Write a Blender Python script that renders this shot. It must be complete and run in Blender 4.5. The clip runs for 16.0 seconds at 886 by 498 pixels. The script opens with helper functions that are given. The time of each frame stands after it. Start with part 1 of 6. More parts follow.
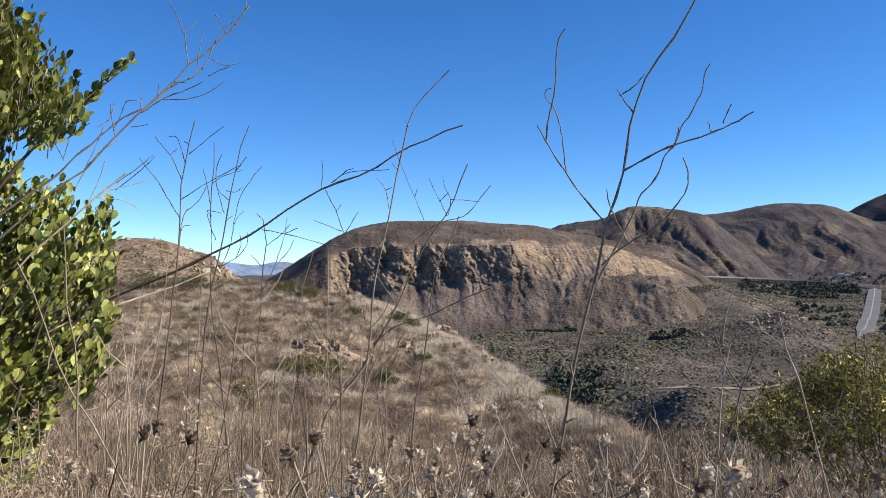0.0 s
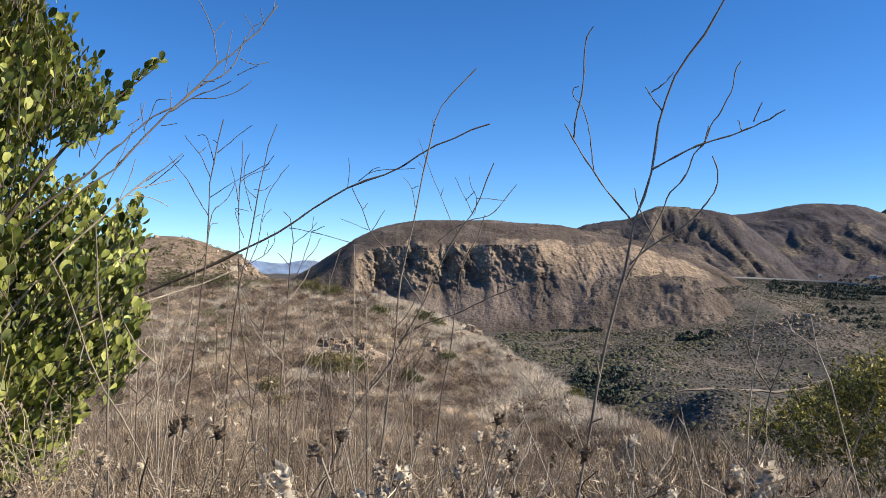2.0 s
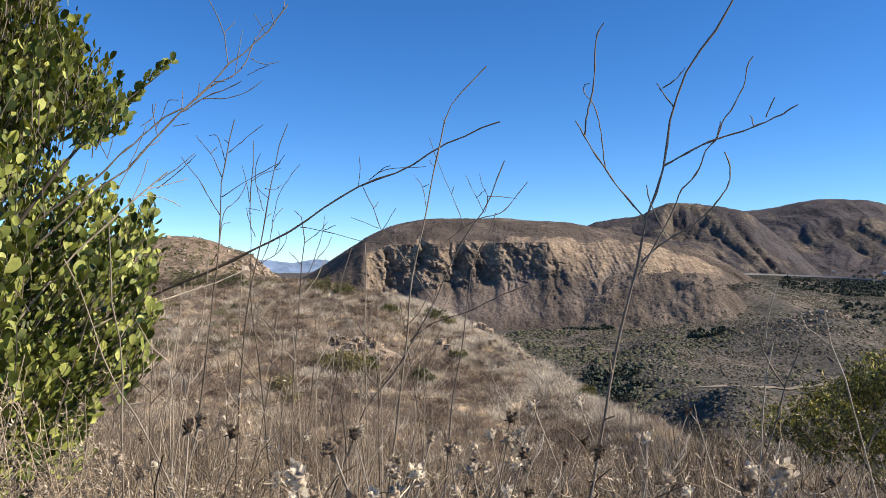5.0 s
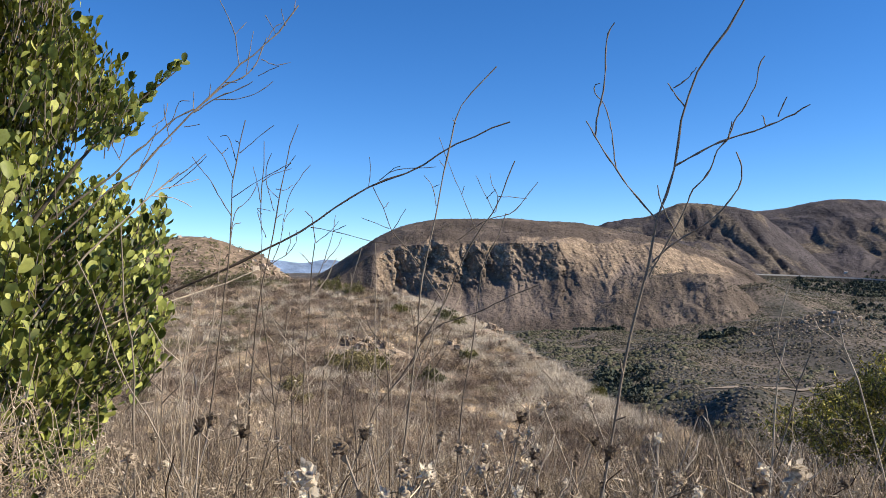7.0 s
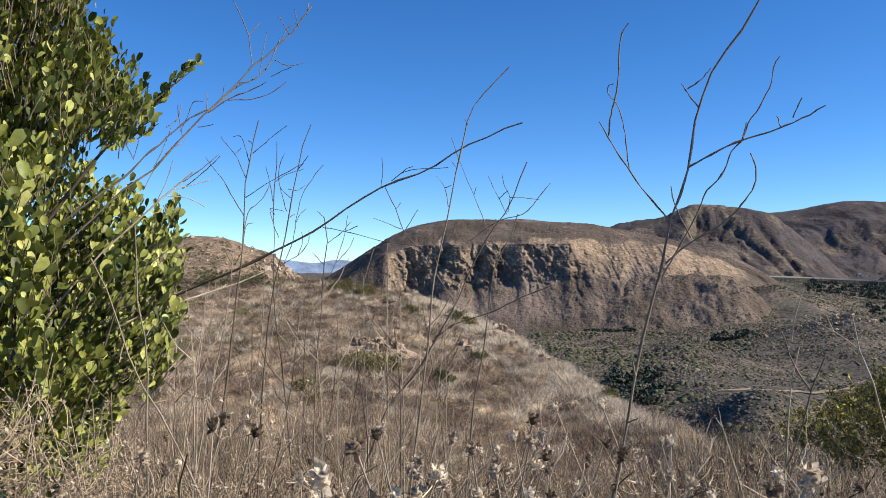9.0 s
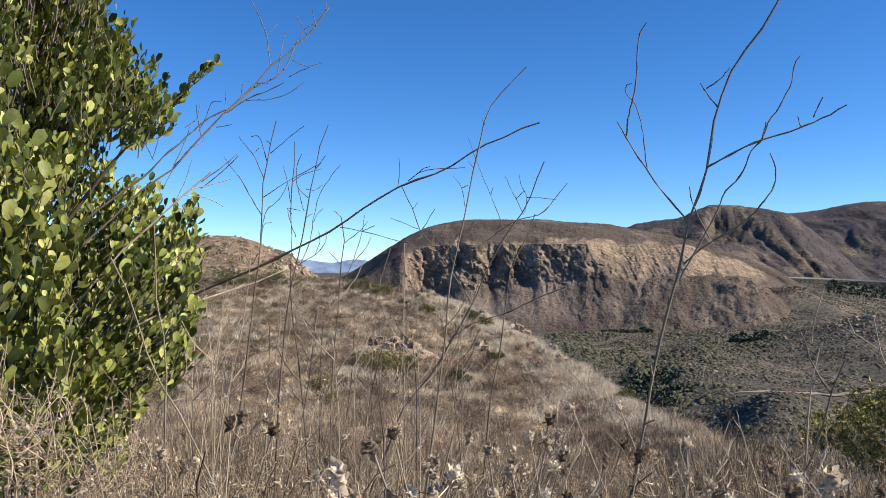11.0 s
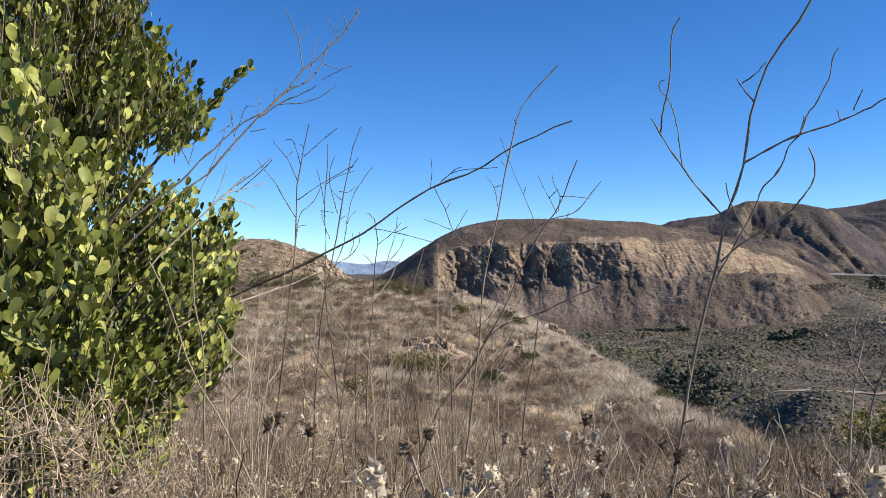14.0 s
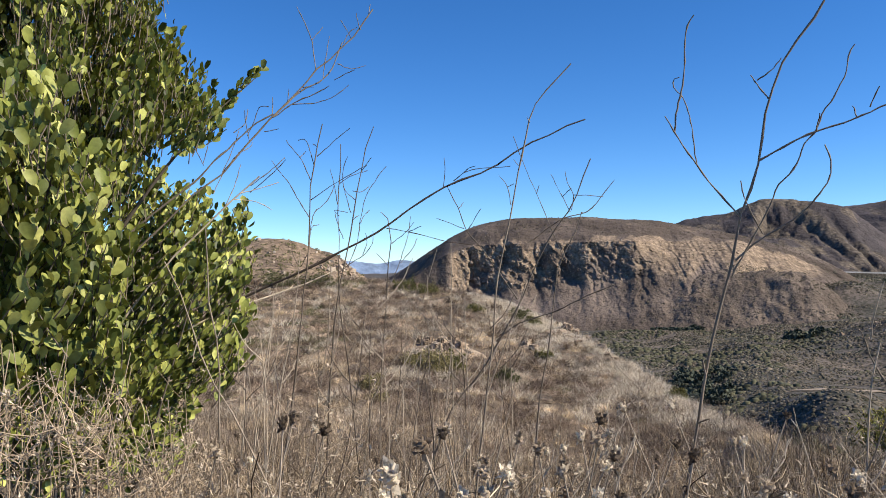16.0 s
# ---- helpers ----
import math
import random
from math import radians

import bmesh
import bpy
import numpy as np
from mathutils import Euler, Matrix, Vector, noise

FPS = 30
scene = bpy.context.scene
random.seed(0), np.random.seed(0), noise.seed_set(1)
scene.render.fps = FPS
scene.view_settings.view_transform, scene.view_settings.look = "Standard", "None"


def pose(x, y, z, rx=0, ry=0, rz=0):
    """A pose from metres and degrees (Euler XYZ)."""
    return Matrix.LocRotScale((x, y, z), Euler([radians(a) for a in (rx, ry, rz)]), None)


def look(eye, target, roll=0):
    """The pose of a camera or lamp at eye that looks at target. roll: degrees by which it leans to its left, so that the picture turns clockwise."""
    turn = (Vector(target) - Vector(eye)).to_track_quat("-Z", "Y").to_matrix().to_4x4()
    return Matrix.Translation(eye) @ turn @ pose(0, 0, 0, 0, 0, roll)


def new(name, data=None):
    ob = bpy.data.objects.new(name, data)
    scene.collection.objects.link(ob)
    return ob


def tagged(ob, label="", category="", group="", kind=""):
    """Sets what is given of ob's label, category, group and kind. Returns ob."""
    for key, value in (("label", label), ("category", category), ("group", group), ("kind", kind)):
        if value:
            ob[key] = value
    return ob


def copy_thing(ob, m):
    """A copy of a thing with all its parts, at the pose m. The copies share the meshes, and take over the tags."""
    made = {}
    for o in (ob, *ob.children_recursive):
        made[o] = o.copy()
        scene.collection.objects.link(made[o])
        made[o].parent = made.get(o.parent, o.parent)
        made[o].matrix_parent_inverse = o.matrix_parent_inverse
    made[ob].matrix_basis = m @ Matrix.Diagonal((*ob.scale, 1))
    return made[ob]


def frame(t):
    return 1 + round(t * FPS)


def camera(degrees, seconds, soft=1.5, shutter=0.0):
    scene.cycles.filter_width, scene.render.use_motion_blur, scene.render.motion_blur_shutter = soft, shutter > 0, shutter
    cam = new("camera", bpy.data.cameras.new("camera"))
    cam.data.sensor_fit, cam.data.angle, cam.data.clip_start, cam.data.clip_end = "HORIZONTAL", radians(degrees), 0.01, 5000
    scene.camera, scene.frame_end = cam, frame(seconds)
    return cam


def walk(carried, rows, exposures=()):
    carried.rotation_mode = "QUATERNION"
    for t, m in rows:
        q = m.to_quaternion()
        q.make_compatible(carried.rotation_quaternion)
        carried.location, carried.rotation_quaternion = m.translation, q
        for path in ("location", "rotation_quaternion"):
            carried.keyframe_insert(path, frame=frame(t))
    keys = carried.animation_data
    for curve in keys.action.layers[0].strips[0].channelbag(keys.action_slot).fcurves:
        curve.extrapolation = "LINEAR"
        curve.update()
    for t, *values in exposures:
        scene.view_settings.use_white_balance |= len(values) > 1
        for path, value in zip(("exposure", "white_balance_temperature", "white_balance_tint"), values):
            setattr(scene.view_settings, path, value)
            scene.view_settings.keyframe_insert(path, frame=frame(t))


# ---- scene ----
# camera: turned by hand on one spot, shifting by a centimetre
cam = camera(58.3, 16.0, soft=0.9)
PATH = [
    (0.0, 0.0062, 0.0, 1.5024, 91.50, 0.00, 0.00),
    (0.5, 0.0058, 0.0, 1.5000, 91.54, -0.01, 0.32),
    (1.0, 0.0046, 0.0, 1.5012, 91.52, -0.16, 1.09),
    (1.5, 0.0034, 0.0, 1.5000, 91.45, -0.28, 1.58),
    (2.0, 0.0024, 0.0, 1.5006, 91.44, -0.31, 1.79),
    (2.5, 0.0018, 0.0, 1.5000, 91.46, -0.18, 1.94),
    (3.0, 0.0012, 0.0, 1.5000, 91.46, -0.12, 2.16),
    (3.5, 0.0008, 0.0, 1.5000, 91.45, -0.18, 2.22),
    (4.0, 0.0003, 0.0, 1.5000, 91.40, -0.10, 2.32),
    (6.5, 0.0002, 0.0, 1.5000, 91.28, 0.03, 3.04),
    (7.0, -0.0002, 0.0, 1.5000, 91.34, 0.00, 3.28),
    (7.5, -0.0012, 0.0, 1.5000, 91.34, -0.09, 3.48),
    (8.0, -0.0020, 0.0, 1.5000, 91.36, -0.09, 3.67),
    (10.5, -0.0028, 0.0, 1.5000, 91.38, -0.43, 4.90),
    (11.0, -0.0030, 0.0, 1.5000, 91.37, -0.41, 5.28),
    (11.5, -0.0034, 0.0, 1.5000, 91.37, -0.54, 5.89),
    (12.0, -0.0042, 0.0, 1.5000, 91.33, -0.61, 6.54),
    (12.5, -0.0043, 0.0, 1.5000, 91.31, -0.62, 6.73),
    (13.0, -0.0044, 0.0, 1.5000, 91.32, -0.34, 6.89),
    (13.5, -0.0049, 0.0, 1.5000, 91.35, 0.08, 7.13),
    (14.0, -0.0053, 0.0, 1.5000, 91.40, 0.23, 7.65),
    (14.5, -0.0054, 0.0, 1.5000, 91.36, 0.35, 8.04),
    (15.0, -0.0054, 0.0, 1.5000, 91.36, 0.30, 8.10),
    (15.5, -0.0056, 0.0, 1.5000, 91.40, 0.34, 8.47),
    (16.0, -0.0057, 0.0, 1.5000, 91.35, 0.39, 8.60),
]
walk(cam, [(t, pose(*row)) for t, *row in PATH], exposures=((0.0, 0.65), (16.0, 0.65)))


# world, sun
SUN_AZ, SUN_EL = 97.0, 36.0      # degrees to the right of straight ahead, and above the horizon
world = bpy.data.worlds.new("sky")
scene.world = world
world.use_nodes = True
sky = world.node_tree.nodes.new("ShaderNodeTexSky")
sky.sky_type, sky.sun_disc = "NISHITA", False
sky.sun_elevation, sky.sun_rotation = radians(SUN_EL), radians(SUN_AZ)
sky.altitude, sky.air_density, sky.dust_density, sky.ozone_density = 3200, 0.95, 0.0, 3.0
backing = world.node_tree.nodes["Background"]
backing.inputs["Strength"].default_value = 0.11
deeper = world.node_tree.nodes.new("ShaderNodeHueSaturation")
deeper.inputs["Saturation"].default_value = 1.25
deeper.inputs["Hue"].default_value = 0.503
world.node_tree.links.new(sky.outputs[0], deeper.inputs["Color"])
cooler = world.node_tree.nodes.new("ShaderNodeMix")
cooler.data_type, cooler.blend_type = "RGBA", "MULTIPLY"
cooler.inputs[0].default_value = 1.0
cooler.inputs[7].default_value = (0.83, 0.955, 1.045, 1)
world.node_tree.links.new(deeper.outputs[0], cooler.inputs[6])
world.node_tree.links.new(cooler.outputs[2], backing.inputs["Color"])
sun_data = bpy.data.lights.new("sun", "SUN")
sun_data.energy, sun_data.angle, sun_data.color = 4.9, radians(0.55), (1.0, 0.905, 0.76)
sun = new("sun", sun_data)
to_sun = Vector((math.sin(radians(SUN_AZ)) * math.cos(radians(SUN_EL)),
                 math.cos(radians(SUN_AZ)) * math.cos(radians(SUN_EL)), math.sin(radians(SUN_EL))))
sun.matrix_world = look(tuple(to_sun * 60), (0, 0, 0))


# ---- tools ----
rng = np.random.default_rng(7)


def hash2(ix, iy, seed):
    h = (ix.astype(np.int64) * 374761393 + iy.astype(np.int64) * 668265263 + seed * 982451653) & 0xFFFFFFFF
    h = ((h ^ (h >> 13)) * 1274126177) & 0xFFFFFFFF
    return ((h ^ (h >> 16)) & 0xFFFF) / 65535.0


def noise2(x, y, seed=0):
    """Smooth noise from -1 to 1 on arrays."""
    x, y = np.asarray(x, float), np.asarray(y, float)
    ix, iy = np.floor(x), np.floor(y)
    u, v = x - ix, y - iy
    u, v = u * u * (3 - 2 * u), v * v * (3 - 2 * v)
    a, b = hash2(ix, iy, seed), hash2(ix + 1, iy, seed)
    c, d = hash2(ix, iy + 1, seed), hash2(ix + 1, iy + 1, seed)
    return 2 * ((a * (1 - u) + b * u) * (1 - v) + (c * (1 - u) + d * u) * v) - 1


def fbm(x, y, octaves=4, seed=0, gain=0.5):
    total, amp = 0.0, 1.0
    for k in range(octaves):
        total = total + amp * noise2(x * 2 ** k, y * 2 ** k, seed + 17 * k)
        amp *= gain
    return total


def ridged(x, y, octaves=3, seed=0):
    total, amp = 0.0, 1.0
    for k in range(octaves):
        total = total + amp * (1 - 2 * np.abs(noise2(x * 2 ** k, y * 2 ** k, seed + 31 * k)))
        amp *= 0.5
    return total


def sstep(a, b, x):
    u = np.clip((np.asarray(x, float) - a) / (b - a), 0, 1)
    return u * u * (3 - 2 * u)


def knots(x, pairs):
    """A smooth curve through a few (position, value) pairs."""
    px, py = np.array([p[0] for p in pairs], float), np.array([p[1] for p in pairs], float)
    x = np.clip(np.asarray(x, float), px[0], px[-1])
    m = np.gradient(py, px)
    i = np.clip(np.searchsorted(px, x) - 1, 0, len(px) - 2)
    h = px[i + 1] - px[i]
    u = (x - px[i]) / h
    return ((2 * u ** 3 - 3 * u ** 2 + 1) * py[i] + (u ** 3 - 2 * u ** 2 + u) * h * m[i]
            + (3 * u ** 2 - 2 * u ** 3) * py[i + 1] + (u ** 3 - u ** 2) * h * m[i + 1])


def fast_mesh(name, verts, faces, smooth=False):
    """A mesh from arrays: verts (n, 3), faces (m, k)."""
    verts, faces = np.asarray(verts, np.float32), np.asarray(faces, np.int32)
    me = bpy.data.meshes.new(name)
    n, k = faces.shape
    me.vertices.add(len(verts))
    me.vertices.foreach_set("co", verts.ravel())
    me.loops.add(n * k)
    me.loops.foreach_set("vertex_index", faces.ravel())
    me.polygons.add(n)
    me.polygons.foreach_set("loop_start", np.arange(n, dtype=np.int32) * k)
    me.polygons.foreach_set("use_smooth", np.full(n, smooth))
    me.update(calc_edges=True)
    return me


def mesh_thing(name, verts, faces, material, smooth=False, parent=None, label="", category="", kind="", group=""):
    ob = new(name, fast_mesh(name, verts, faces, smooth))
    ob.data.materials.append(material)
    ob.parent = parent
    return tagged(ob, label, category, group, kind)


def sheet(az, r, height):
    """Grid of places on bearings az (degrees, right of ahead) and distances r, with height(az, r)."""
    a, d = np.meshgrid(np.asarray(az, float), np.asarray(r, float), indexing="ij")
    z = height(a, d)
    verts = np.stack([d * np.sin(np.radians(a)), d * np.cos(np.radians(a)), z], -1).reshape(-1, 3)
    n, m = a.shape
    i = np.arange(n * m).reshape(n, m)
    faces = np.stack([i[:-1, :-1], i[1:, :-1], i[1:, 1:], i[:-1, 1:]], -1).reshape(-1, 4)
    return verts, faces[:, ::-1]


def polar(x, y):
    return np.degrees(np.arctan2(x, y)), np.hypot(x, y)


def tube(points, radii, sides=6):
    """Vertices and faces (quads) of a round stem through points."""
    p = np.asarray(points, float)
    t = np.gradient(p, axis=0)
    t /= np.linalg.norm(t, axis=1)[:, None] + 1e-9
    ref = np.array([0.31, 0.87, 0.38])
    a = np.cross(t, ref)
    a /= np.linalg.norm(a, axis=1)[:, None] + 1e-9
    b = np.cross(t, a)
    w = np.arange(sides) * 2 * np.pi / sides
    ring = np.cos(w)[None, :, None] * a[:, None] + np.sin(w)[None, :, None] * b[:, None]
    verts = (p[:, None] + ring * np.asarray(radii, float)[:, None, None]).reshape(-1, 3)
    i = np.arange(len(p) * sides).reshape(len(p), sides)
    j = np.roll(i, -1, 1)
    faces = np.stack([i[:-1], j[:-1], j[1:], i[1:]], -1).reshape(-1, 4)
    return verts, faces


def join(pieces):
    verts, faces, n = [], [], 0
    for v, f in pieces:
        verts.append(v)
        faces.append(np.asarray(f) + n)
        n += len(v)
    return np.concatenate(verts), np.concatenate(faces)


def resample(points, n):
    """A smooth line with n points through a few given ones."""
    p = np.asarray(points, float)
    s = np.concatenate([[0], np.cumsum(np.linalg.norm(np.diff(p, axis=0), axis=1))])
    q = np.linspace(0, s[-1], n)
    return np.stack([knots(q, list(zip(s, p[:, k]))) for k in range(p.shape[1])], -1)


def cards(centres, size, count, spread, aspect, seed, up=0.0):
    """Clumps of small leaf-like quads round centres: count quads each, within spread (rx, rz per centre)."""
    g = np.random.default_rng(seed)
    n = len(centres)
    d = g.normal(size=(n, count, 3))
    d /= np.linalg.norm(d, axis=2)[..., None]
    d *= g.uniform(0.35, 1.0, (n, count, 1)) ** 0.5
    d[..., 2] = np.abs(d[..., 2]) * 1.25 - 0.1
    c = centres[:, None] + d * np.stack([spread[:, 0], spread[:, 0], spread[:, 1]], -1)[:, None]
    a = g.normal(size=(n, count, 3))
    a[..., 2] += up
    a /= np.linalg.norm(a, axis=2)[..., None]
    b = np.cross(a, g.normal(size=(n, count, 3)))
    b /= np.linalg.norm(b, axis=2)[..., None]
    s = (size * spread[:, 0])[:, None, None] * g.uniform(0.6, 1.4, (n, count, 1))
    a, b = a * s, b * s * aspect
    verts = np.stack([c - a * 0.6 - b * 0.3, c - a * 0.1 + b * 0.5, c + a, c - a * 0.2 - b], 2).reshape(-1, 3)
    return verts, np.arange(len(verts)).reshape(-1, 4)


def domes(centres, rad, tall, seed):
    """Low rounded bushes with an uneven outline: two rings of four and a cap each."""
    g = np.random.default_rng(seed)
    n = len(centres)
    w = np.arange(4) * math.pi / 2 + g.uniform(0, 6.28, (n, 1)) + g.uniform(-0.35, 0.35, (n, 4))
    rings = []
    for up, out in ((-0.15, 1.05), (0.8, 0.72)):
        r = out * rad[:, None] * g.uniform(0.7, 1.3, (n, 4))
        z = up * tall[:, None] * g.uniform(0.75, 1.35, (n, 4))
        rings.append(np.stack([np.cos(w) * r, np.sin(w) * r, z], -1))
    verts = (np.concatenate(rings, 1) + centres[:, None]).reshape(-1, 3)
    i, j = np.arange(4), (np.arange(4) + 1) % 4
    f = np.concatenate([np.stack([i, j, j + 4, i + 4], 1), [[4, 5, 6, 7]]])
    return verts, (f[None] + (np.arange(n) * 8)[:, None, None]).reshape(-1, 4)


def blades(base, direction, length, width, seed, bend=0.25, steps=3):
    """Thin tapering grass blades: base (n, 3), direction (n, 3), length (n), width (n)."""
    g = np.random.default_rng(seed)
    n = len(base)
    side = np.cross(direction, g.normal(size=(n, 3)))
    side /= np.linalg.norm(side, axis=1)[:, None] + 1e-9
    lean = g.normal(size=(n, 3)) * [1, 1, 0.25]
    rows = []
    for k in range(steps + 1):
        u = k / steps
        c = base + direction * (length * u)[:, None] + lean * (length * bend * u * u)[:, None]
        w = (width * (1 - 0.85 * u))[:, None] * 0.5
        rows += [c - side * w, c + side * w]
    verts = np.stack(rows, 1).reshape(-1, 3)
    i = np.arange(n)[:, None] * (2 * steps + 2)
    faces = np.concatenate([i + np.array([2 * k, 2 * k + 1, 2 * k + 3, 2 * k + 2]) for k in range(steps)], 1).reshape(-1, 4)
    return verts, faces


# ---- materials ----
class Shade:
    """Short hand for a node material."""

    def __init__(self, name, rough=0.9):
        self.m = bpy.data.materials.new(name)
        self.m.use_nodes = True
        self.t = self.m.node_tree
        self.b = self.t.nodes["Principled BSDF"]
        self.b.inputs["Roughness"].default_value = rough
        self.b.inputs["Specular IOR Level"].default_value = 0.25
        self.geo = self.t.nodes.new("ShaderNodeNewGeometry")

    def link(self, a, b):
        self.t.links.new(a, b)

    def noise(self, scale, detail=4, stretch=(1, 1, 1), rough=0.6):
        mp = self.t.nodes.new("ShaderNodeMapping")
        mp.inputs["Scale"].default_value = stretch
        self.link(self.geo.outputs["Position"], mp.inputs["Vector"])
        n = self.t.nodes.new("ShaderNodeTexNoise")
        n.inputs["Scale"].default_value, n.inputs["Detail"].default_value = scale, detail
        n.inputs["Roughness"].default_value = rough
        self.link(mp.outputs[0], n.inputs["Vector"])
        return n.outputs["Fac"]

    def cells(self, scale):
        n = self.t.nodes.new("ShaderNodeTexVoronoi")
        n.inputs["Scale"].default_value = scale
        self.link(self.geo.outputs["Position"], n.inputs["Vector"])
        return n.outputs["Distance"]

    def steep(self):
        s = self.t.nodes.new("ShaderNodeSeparateXYZ")
        self.link(self.geo.outputs["Normal"], s.inputs[0])
        return s.outputs["Z"]

    def height(self):
        s = self.t.nodes.new("ShaderNodeSeparateXYZ")
        self.link(self.geo.outputs["Position"], s.inputs[0])
        return s.outputs["Z"]

    def ramp(self, fac, stops):
        n = self.t.nodes.new("ShaderNodeValToRGB")
        e = n.color_ramp.elements
        while len(e) < len(stops):
            e.new(0.5)
        for k, (p, c) in zip(e, stops):
            k.position, k.color = p, (*(c if isinstance(c, tuple) else (c, c, c)), 1)
        self.link(fac, n.inputs[0])
        return n.outputs[0]

    def mix(self, fac, a, b, how="MIX"):
        n = self.t.nodes.new("ShaderNodeMix")
        n.data_type, n.blend_type = "RGBA", how
        for v, s in ((fac, n.inputs[0]), (a, n.inputs[6]), (b, n.inputs[7])):
            if isinstance(v, (int, float)):
                s.default_value = v
            elif isinstance(v, tuple):
                s.default_value = (*v, 1)
            else:
                self.link(v, s)
        return n.outputs[2]

    def math(self, how, a, b):
        n = self.t.nodes.new("ShaderNodeMath")
        n.operation = how
        for v, s in ((a, n.inputs[0]), (b, n.inputs[1])):
            if isinstance(v, (int, float)):
                s.default_value = v
            else:
                self.link(v, s)
        return n.outputs[0]

    def bump(self, h, strength=0.5, distance=0.1):
        n = self.t.nodes.new("ShaderNodeBump")
        n.inputs["Strength"].default_value, n.inputs["Distance"].default_value = strength, distance
        self.link(h, n.inputs["Height"])
        self.link(n.outputs[0], self.b.inputs["Normal"])

    def color(self, c):
        self.link(c, self.b.inputs["Base Color"])
        return self.m

    def glow_through(self, c, amount):
        """Lets some light through thin dry matter."""
        tr = self.t.nodes.new("ShaderNodeBsdfTranslucent")
        self.link(c, tr.inputs["Color"])
        mx = self.t.nodes.new("ShaderNodeMixShader")
        mx.inputs[0].default_value = amount
        self.link(self.b.outputs[0], mx.inputs[1])
        self.link(tr.outputs[0], mx.inputs[2])
        self.link(mx.outputs[0], self.t.nodes["Material Output"].inputs["Surface"])

    def island(self):
        return self.geo.outputs["Random Per Island"]

    def chance(self):
        n = self.t.nodes.new("ShaderNodeObjectInfo")
        return n.outputs["Random"]


def soil_material():
    s = Shade("dry_soil", 0.95)
    c = s.ramp(s.noise(0.9, 6), [(0.3, (0.07, 0.053, 0.039)), (0.5, (0.125, 0.094, 0.067)), (0.7, (0.22, 0.17, 0.117))])
    far = s.ramp(s.noise(0.014, 7, (1, 0.55, 1), 0.65), [(0.36, (0.068, 0.064, 0.052)), (0.48, (0.108, 0.093, 0.08)), (0.57, (0.15, 0.12, 0.1)), (0.68, (0.26, 0.2, 0.155))])
    brush = s.ramp(s.noise(0.22, 7, (1, 1, 1), 0.7), [(0.42, (0.34, 0.37, 0.31)), (0.56, (0.97, 0.97, 0.97))])
    far = s.mix(1.0, far, brush, "MULTIPLY")
    low = s.ramp(s.math("MULTIPLY", s.height(), -0.03), [(0.15, 0.0), (0.5, 1.0)])
    s.bump(s.noise(9, 5), 0.6, 0.04)
    return s.color(s.mix(low, c, far))


def mountain_material(name, scrub, rock, scale, spots=0.2):
    """Scrub, and naked rock where the mesh says that it shows."""
    s = Shade(name, 0.95)
    s.b.inputs["Specular IOR Level"].default_value = 0.1
    g = s.ramp(s.noise(0.012 * scale, 6), [(0.3, tuple(v * 0.55 for v in scrub)), (0.5, scrub), (0.72, tuple(min(1, v * 1.55) for v in scrub))])
    # the crown's outer edge by height, seen from the path up to 19 degrees
    r = s.ramp(s.noise(0.05 * scale, 7, (1, 1, 0.5)), [(0.3, tuple(v * 0.66 for v in rock)), (0.5, rock), (0.7, tuple(min(1, v * 1.3) for v in rock))])
    # the points above 20 degrees are unseen foliage, swelled out to shade the crown
    r = s.mix(0.8, r, s.ramp(s.cells(0.16 * scale), [(0.05, (1.25, 1.22, 1.18)), (0.35, (0.95, 0.95, 0.95)), (0.6, (0.6, 0.6, 0.63))]), "MULTIPLY")
    at = s.t.nodes.new("ShaderNodeAttribute")
    at.attribute_name = "bare"
    n = s.noise(0.06 * scale, 6)
    k = s.math("ADD", at.outputs["Fac"], s.math("MULTIPLY", s.math("SUBTRACT", n, 0.5), 1.1))
    thick = s.t.nodes.new("ShaderNodeAttribute")
    thick.attribute_name = "dense"
    g = s.mix(thick.outputs["Fac"], g, tuple(v * 0.55 for v in scrub))
    c = s.mix(s.ramp(k, [(0.27, 0.0), (0.73, 1.0)]), g, r)
    dots = s.ramp(s.cells(spots * scale), [(0.2, (0.4, 0.43, 0.38)), (0.45, (1.0, 1.0, 1.0))])
    c = s.mix(0.4, c, dots, "MULTIPLY")
    s.bump(s.noise(0.12 * scale, 6), 1.0, 4.0 / scale)
    return s.color(c)


